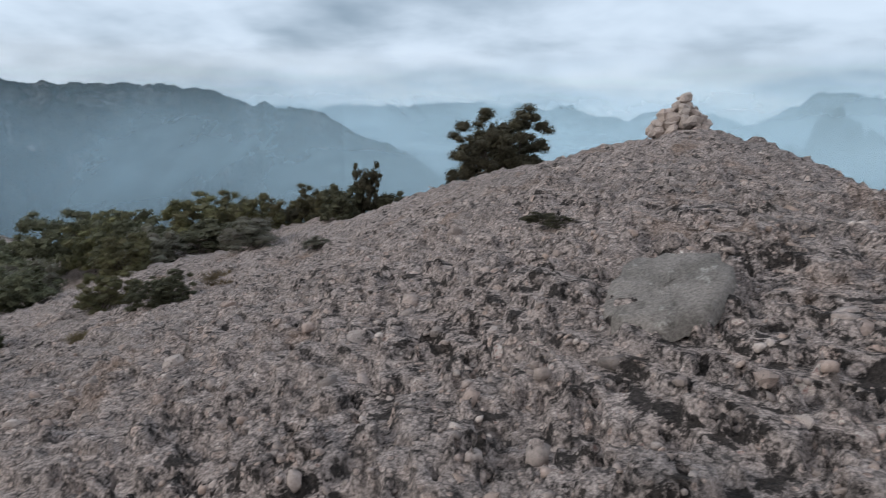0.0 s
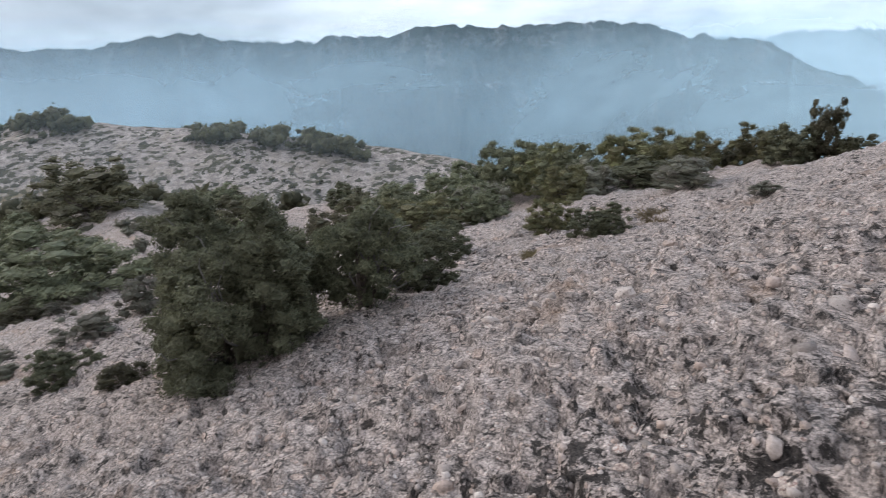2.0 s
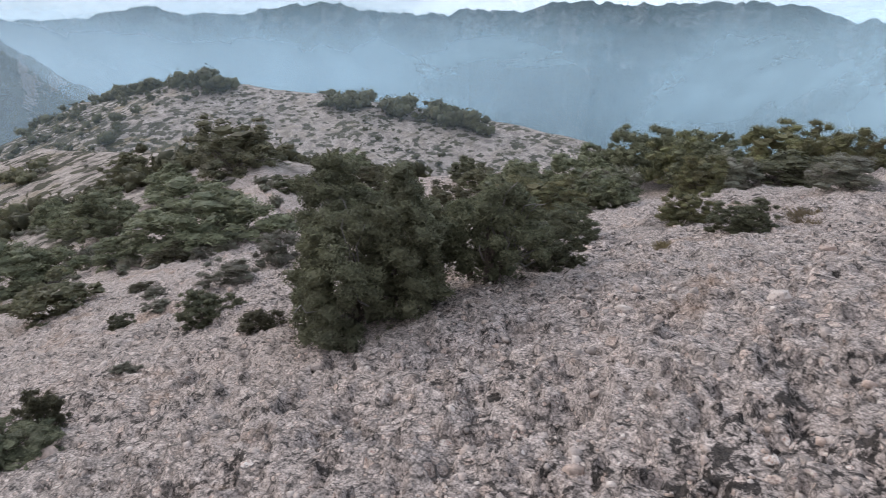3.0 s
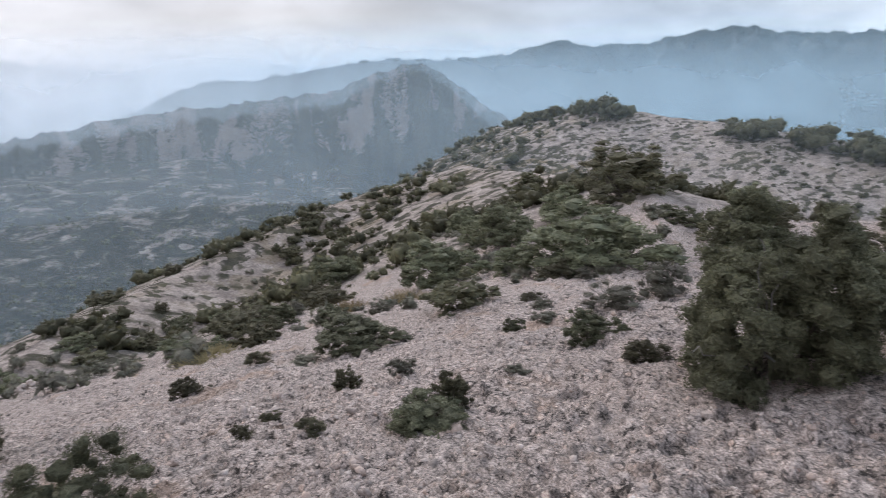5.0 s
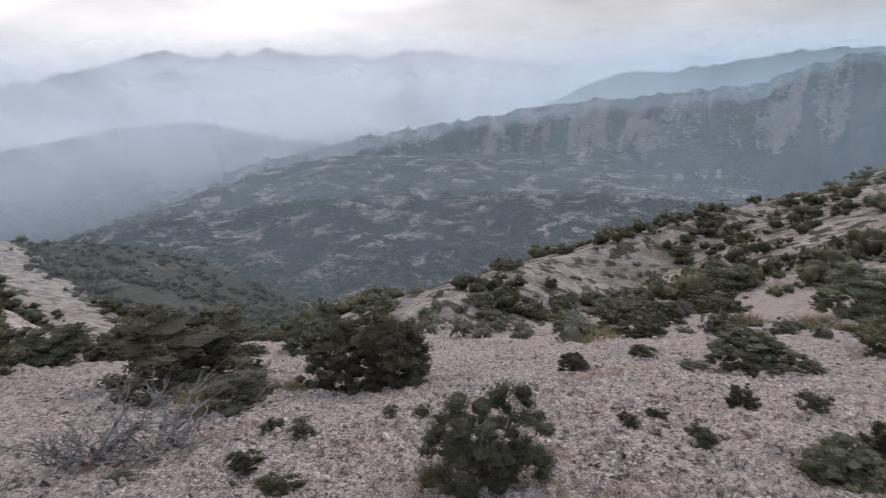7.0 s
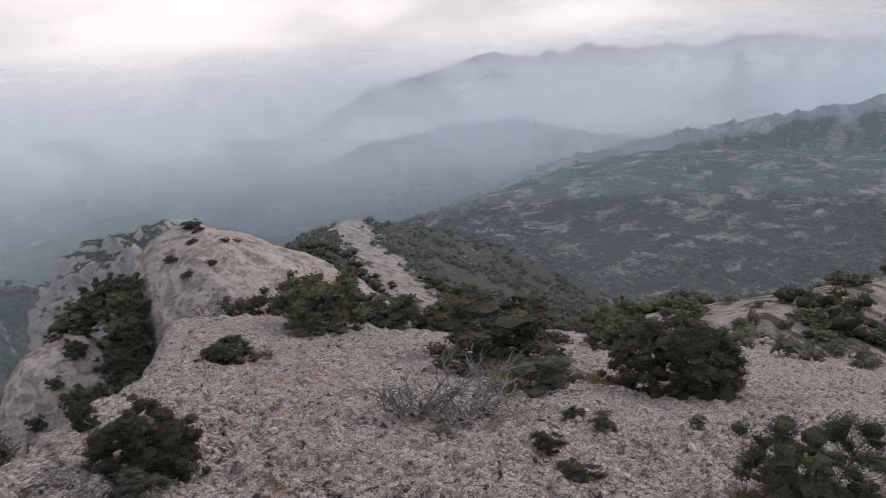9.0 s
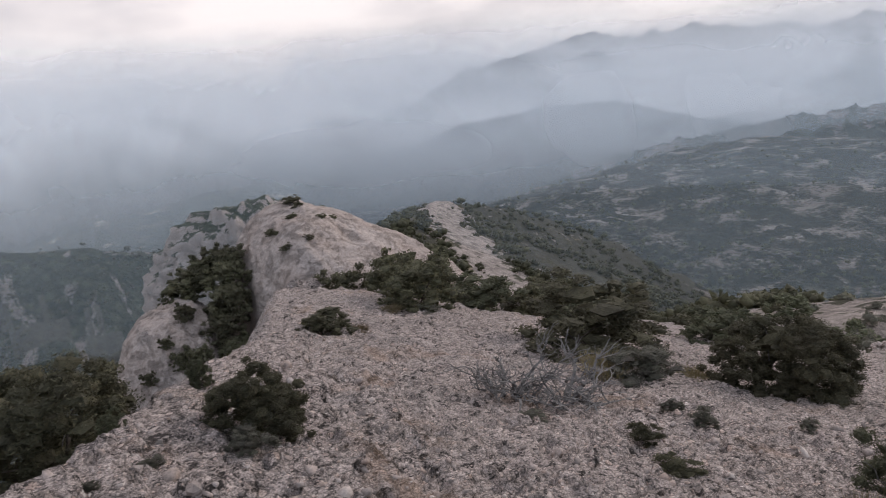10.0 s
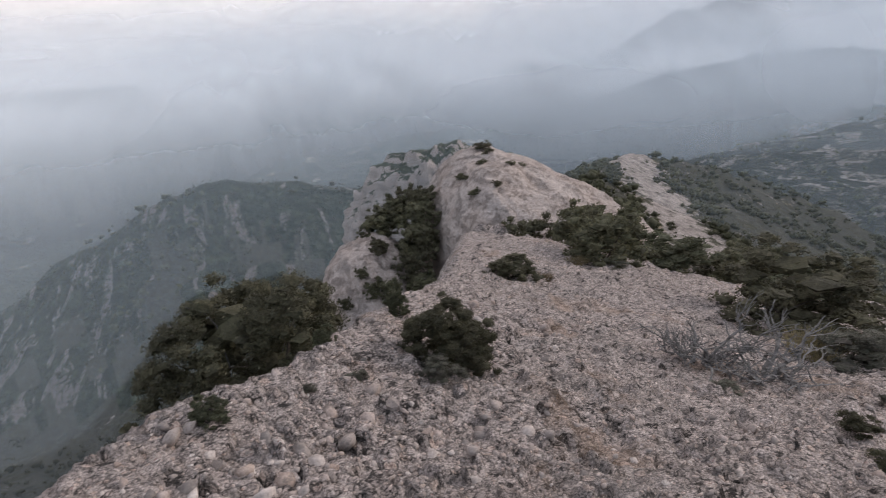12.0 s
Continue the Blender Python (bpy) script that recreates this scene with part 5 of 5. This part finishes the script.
# ---- crags, cairns and stones ----
def crag(label, centre, east, west, depth, top, bottom, power, seed, flute=0.6, cover=0.0, squeeze=1.0, tilt=0.0):
    """A rounded rock mass: a swollen superellipsoid with gullies, steeper on its eastern side."""
    lat = np.linspace(-np.pi / 2, np.pi / 2, 90)
    lon = np.linspace(-np.pi, np.pi, 190)
    LON, LAT = np.meshgrid(lon, lat)
    e = 2.0 / power
    cl, sl = np.abs(np.cos(LAT)) ** e, np.sign(np.sin(LAT)) * np.abs(np.sin(LAT)) ** squeeze
    cx, sx = np.sign(np.cos(LON)) * np.abs(np.cos(LON)) ** e, np.sign(np.sin(LON)) * np.abs(np.sin(LON)) ** e
    X = np.where(cx > 0, east, west) * cl * cx
    Y = depth * cl * sx
    Z = np.where(sl > 0, top, bottom) * np.abs(sl) * np.sign(sl)
    Z = Z - tilt * np.maximum(0.0, -X)
    n1 = fbm(X * 0.28 + 40 + Z * 0.05, Y * 0.28 + Z * 0.06, 1.0, 4, 0.5, seed)
    n2 = fbm(X * 0.9 + Y * 0.4, Z * 0.22 + Y * 0.5, 1.0, 4, 0.55, seed + 5)
    n3 = fbm(X * 0.5 + Z * 0.35, Y * 0.5 - Z * 0.5, 1.0, 5, 0.6, seed + 8)
    swell = 1 + flute * (0.16 * n1 + 0.10 * n2 + 0.05 * n3 - 0.05 * np.abs(n3))
    X, Y = X * swell, Y * swell
    Z = Z * (1 + 0.08 * n1) + 0.3 * n2
    v = np.stack([X + centre[0], Y + centre[1], Z + centre[2]], -1).reshape(-1, 3)
    f = grid_faces(*LON.shape)
    ob = mesh_object("rock_crag", v, f, CLIFF_GREEN if cover else CLIFF, True)
    return tagged(ob, label, "rock")


crag("great rounded dome of bare pinkish conglomerate above a cliff", (-12.8, -48.5, -15.5), 5.6, 17.0, 11.0, 8.6, 18.0, 2.3, 601, 0.45, 0.0, 1.0, 0.36)
crag("steep rock buttress with dark bushes in its clefts", (-2.6, -45.0, -24.0), 4.8, 4.8, 7.0, 12.0, 26.0, 2.4, 611, 1.3, 0.0)
crag("distant fluted cliff with a flat scrub-covered top", (-36.0, -190.0, -84.0), 34.0, 44.0, 26.0, 54.0, 70.0, 2.2, 621, 1.1, 1.0, 0.75, 0.06)
for x, y, z, w in ((-12.6, -48.9, -6.85, 1.3), (-12.7, -47.4, -7.0, 0.9), (-11.8, -46.0, -7.45, 0.8), (-10.1, -45.5, -8.3, 1.0), (-10.4, -44.6, -8.2, 0.7), (-11.7, -41.8, -8.2, 0.75), (-10.2, -42.1, -8.7, 0.9), (-13.4, -44.2, -7.4, 0.7), (-7.7, -45.0, -13.9, 1.0), (-14.6, -45.5, -7.9, 0.8)):
    tagged(plant("grey", x, y, w, w * 0.5, z=z, variant=2), group="shrubs on the rock dome")
for x, y, z, w, h in ((-6.3, -43.5, -13.0, 3.0, 2.8), (-5.6, -42.0, -14.2, 2.6, 2.4), (-6.8, -45.5, -11.8, 3.0, 2.6), (-6.0, -40.5, -15.4, 2.4, 2.4), (-5.2, -39.8, -16.8, 2.2, 2.2), (-7.2, -47.5, -10.8, 2.4, 2.2), (-3.35, -43.2, -12.4, 1.5, 1.3), (-2.5, -40.6, -14.5, 1.2, 1.2), (-3.6, -40.5, -14.9, 1.9, 1.9), (-5.5, -44.5, -13.7, 2.4, 2.0), (-0.6, -40.8, -15.1, 0.9, 0.9), (-1.9, -41.2, -13.2, 0.8, 0.8), (-4.4, -40.4, -16.8, 1.6, 1.5), (-3.9, -47.0, -12.2, 2.6, 2.0), (-4.7, -48.0, -12.0, 2.8, 2.2), (-5.7, -48.6, -11.6, 2.8, 2.2), (-3.0, -46.6, -12.6, 1.8, 1.4), (-6.6, -49.0, -11.2, 2.6, 2.2)):
    tagged(plant("slope_dark", x, y, w, h, z=z), group="bushes in the clefts of the buttress")


def stone_arrays(rng, segs=7, rings=4, flat=0.6, rough=0.22):
    """A rough stone of about unit width."""
    lat = np.linspace(-np.pi / 2, np.pi / 2, rings + 1)[1:-1]
    lon = np.linspace(0, 2 * np.pi, segs, endpoint=False)
    v = [(0, 0, -1)]
    for a in lat:
        for b in lon:
            v.append((math.cos(a) * math.cos(b), math.cos(a) * math.sin(b), math.sin(a)))
    v.append((0, 0, 1))
    v = np.array(v)
    box = np.sign(v) * np.abs(v) ** 0.7
    v = box * (1 + rng.normal(0, rough, (len(v), 1)) * 0.6) * 0.5
    v = v * np.array([1, rng.uniform(0.65, 0.95), flat * rng.uniform(0.8, 1.2)])
    f, n = [], len(lat)
    for j in range(segs):
        k = (j + 1) % segs
        f.append((0, 1 + k, 1 + j))
        for i in range(n - 1):
            p, q = 1 + i * segs, 1 + (i + 1) * segs
            f += [(p + j, p + k, q + k), (p + j, q + k, q + j)]
        p = 1 + (n - 1) * segs
        f.append((len(v) - 1, p + j, p + k))
    return v, np.array(f)


def cairn(x, y, width, height, seed, label):
    rng = np.random.default_rng(seed)
    root = new("cairn")
    z0 = land_at(x, y) - 0.05
    root.location = (x, y, z0)
    tagged(root, label, "cairn")
    level = 0.0
    while level < height:
        share = level / height
        ring_r = width * 0.5 * (1 - share) ** 0.9
        around = max(1, int(2 * math.pi * ring_r / (width * 0.21))) if ring_r > width * 0.1 else 1
        size = width * rng.uniform(0.16, 0.22)
        for rr in ([ring_r * 0.85] if ring_r < width * 0.3 else [ring_r * 0.9, ring_r * 0.35]):
            for j in range(max(1, int(around * rr / max(ring_r * 0.9, 0.01)))):
                a = 2 * math.pi * (j + rng.uniform(-0.2, 0.2)) / max(1, around * rr / max(ring_r * 0.9, 0.01)) + level * 9
                v, f = stone_arrays(rng, 7, 5, 0.72, 0.3)
                s = size * rng.uniform(0.75, 1.35)
                m = pose(math.cos(a) * rr, math.sin(a) * rr, level + s * 0.3 + rng.uniform(-0.02, 0.02), rng.uniform(-28, 28), rng.uniform(-28, 28), rng.uniform(0, 360))
                ob = part("stone", v * s, f, CAIRN_STONE, root)
                ob.matrix_basis = m
        level += size * 0.5
    return root


CAIRN_STONE = stone_material("cairn_stones", [(0.42, 0.355, 0.325), (0.34, 0.295, 0.275), (0.47, 0.395, 0.36), (0.38, 0.335, 0.315)])
cairn(3.72, 10.2, 0.95, 0.54, 701, "tall cairn of stacked pinkish stones on the summit")
cairn(-18.7, -9.7, 0.75, 0.22, 702, "small low cairn of flat stones at the edge")
cairn(-21.5, -17.3, 0.7, 0.45, 703, "small pointed cairn of stones at the edge")


def summit_slab():
    """A flat smooth slab let into the rock."""
    rng = np.random.default_rng(31)
    n = 28
    a = np.linspace(0, 2 * np.pi, n, endpoint=False)
    rad = (np.abs(np.cos(a)) ** 3.2 + np.abs(np.sin(a)) ** 3.2) ** (-1 / 3.2)
    rad = rad * (1 + 0.07 * rng.normal(0, 1, n))
    ring = np.stack([np.cos(a) * rad * 0.29, np.sin(a) * rad * 0.37], -1)
    vs, levels = [], ((1.1, -0.10), (1.03, -0.02), (0.95, 0.0), (0.6, 0.006), (0.25, 0.004), (0.01, 0.002))
    for s, h in levels:
        vs.append(np.column_stack([ring * s, np.full(n, h) + rng.normal(0, 0.003, n)]))
    v = np.concatenate(vs)
    i = np.arange(len(levels) * n).reshape(len(levels), n)
    j = np.roll(i, -1, axis=1)
    f = np.stack([i[:-1], j[:-1], j[1:], i[1:]], -1).reshape(-1, 4)
    c, s = math.cos(radians(-26)), math.sin(radians(-26))
    v = np.column_stack([v[:, 0] * c - v[:, 1] * s, v[:, 0] * s + v[:, 1] * c, v[:, 2]])
    v[:, 2] += 0.27 * v[:, 0] + 0.15 * v[:, 1]
    ob = mesh_object("stone_slab", v, f, SLAB, True)
    ob.location = (1.19, 3.27, land_at(1.19, 3.27) + 0.07)
    return tagged(ob, "flat smooth grey stone slab bedded in the rock", "slab")


summit_slab()


# ---- bedded pebbles, last ----
def pebbles():
    rng = np.random.default_rng(808)
    shapes = [mesh_object("stone", *stone_arrays(rng), STONE, parent=GROUND) for _ in range(8)]
    first = list(shapes)
    n = 300
    a = np.radians(np.concatenate([rng.uniform(-34, 60, 130), rng.uniform(115, 205, 170)]))
    r = rng.uniform(2.2, 8.0, n)
    x, y = EYE.x - np.sin(a) * r, EYE.y + np.cos(a) * r
    z = land(x, y)
    for i in range(n):
        s = float(np.clip(rng.lognormal(-2.85, 0.42), 0.035, 0.17))
        ob = first.pop() if first else shapes[i % 8].copy()
        if ob.name not in scene.collection.objects:
            scene.collection.objects.link(ob)
        ob.matrix_basis = pose(x[i], y[i], z[i] - s * 0.05, rng.uniform(-20, 20), rng.uniform(-20, 20), rng.uniform(0, 360)) @ Matrix.Scale(s, 4)
    # the countless rest, one mesh
    k = 22000
    a = np.radians(rng.uniform(-42, 212, k))
    r = 1.4 * (17 / 1.4) ** (rng.uniform(0, 1, k) ** 0.8)
    x, y = EYE.x - np.sin(a) * r, EYE.y + np.cos(a) * r
    dens = fbm(x, y, 0.9, 3, 0.6, 91)
    ok = (dens > -0.08 - 0.25 * rng.random(k)) & (rng.random(k) < np.where(y < 0.5, 1.0, 0.55)) & (spine_dist(x, y, CLIFF_EDGE)[2] < 0)
    x, y, r = x[ok], y[ok], r[ok]
    z = land(x, y)
    k = len(x)
    base = [stone_arrays(rng, 6, 3, 0.66, 0.24) for _ in range(12)]
    s = np.clip(rng.lognormal(-3.6, 0.62, k) * np.where(y < 0.5, 1.2, 1.0), 0.012, 0.14) * (0.95 + 0.012 * r)
    rz, kind = rng.uniform(0, 2 * np.pi, k), rng.integers(0, 12, k)
    tx, ty = rng.normal(0, 0.3, k), rng.normal(0, 0.3, k)
    vs, fs, off = [], [], 0
    for b in range(12):
        m = kind == b
        bv, bf = base[b]
        c, sn = np.cos(rz[m]), np.sin(rz[m])
        px = bv[None, :, 0] * c[:, None] - bv[None, :, 1] * sn[:, None]
        py = bv[None, :, 0] * sn[:, None] + bv[None, :, 1] * c[:, None]
        pz = bv[None, :, 2] + tx[m][:, None] * px + ty[m][:, None] * py
        v = np.stack([px, py, pz], -1) * s[m][:, None, None] + np.stack([x[m], y[m], z[m] - s[m] * 0.17], -1)[:, None]
        f = bf[None] + (np.arange(m.sum()) * len(bv))[:, None, None] + off
        off += m.sum() * len(bv)
        vs.append(v.reshape(-1, 3))
        fs.append(f.reshape(-1, 3))
    ob = mesh_object("pebbles", np.concatenate(vs), np.concatenate(fs), STONE, True)
    tagged(ob, "countless pale grey pebbles bedded in the rock", "pebbles", kind="stuff")


pebbles()
for kind in PROTO:
    for k, proto in enumerate(PROTO[kind]):
        if (kind, k) not in USED:
            for o in (*proto.children_recursive, proto):
                bpy.data.objects.remove(o)
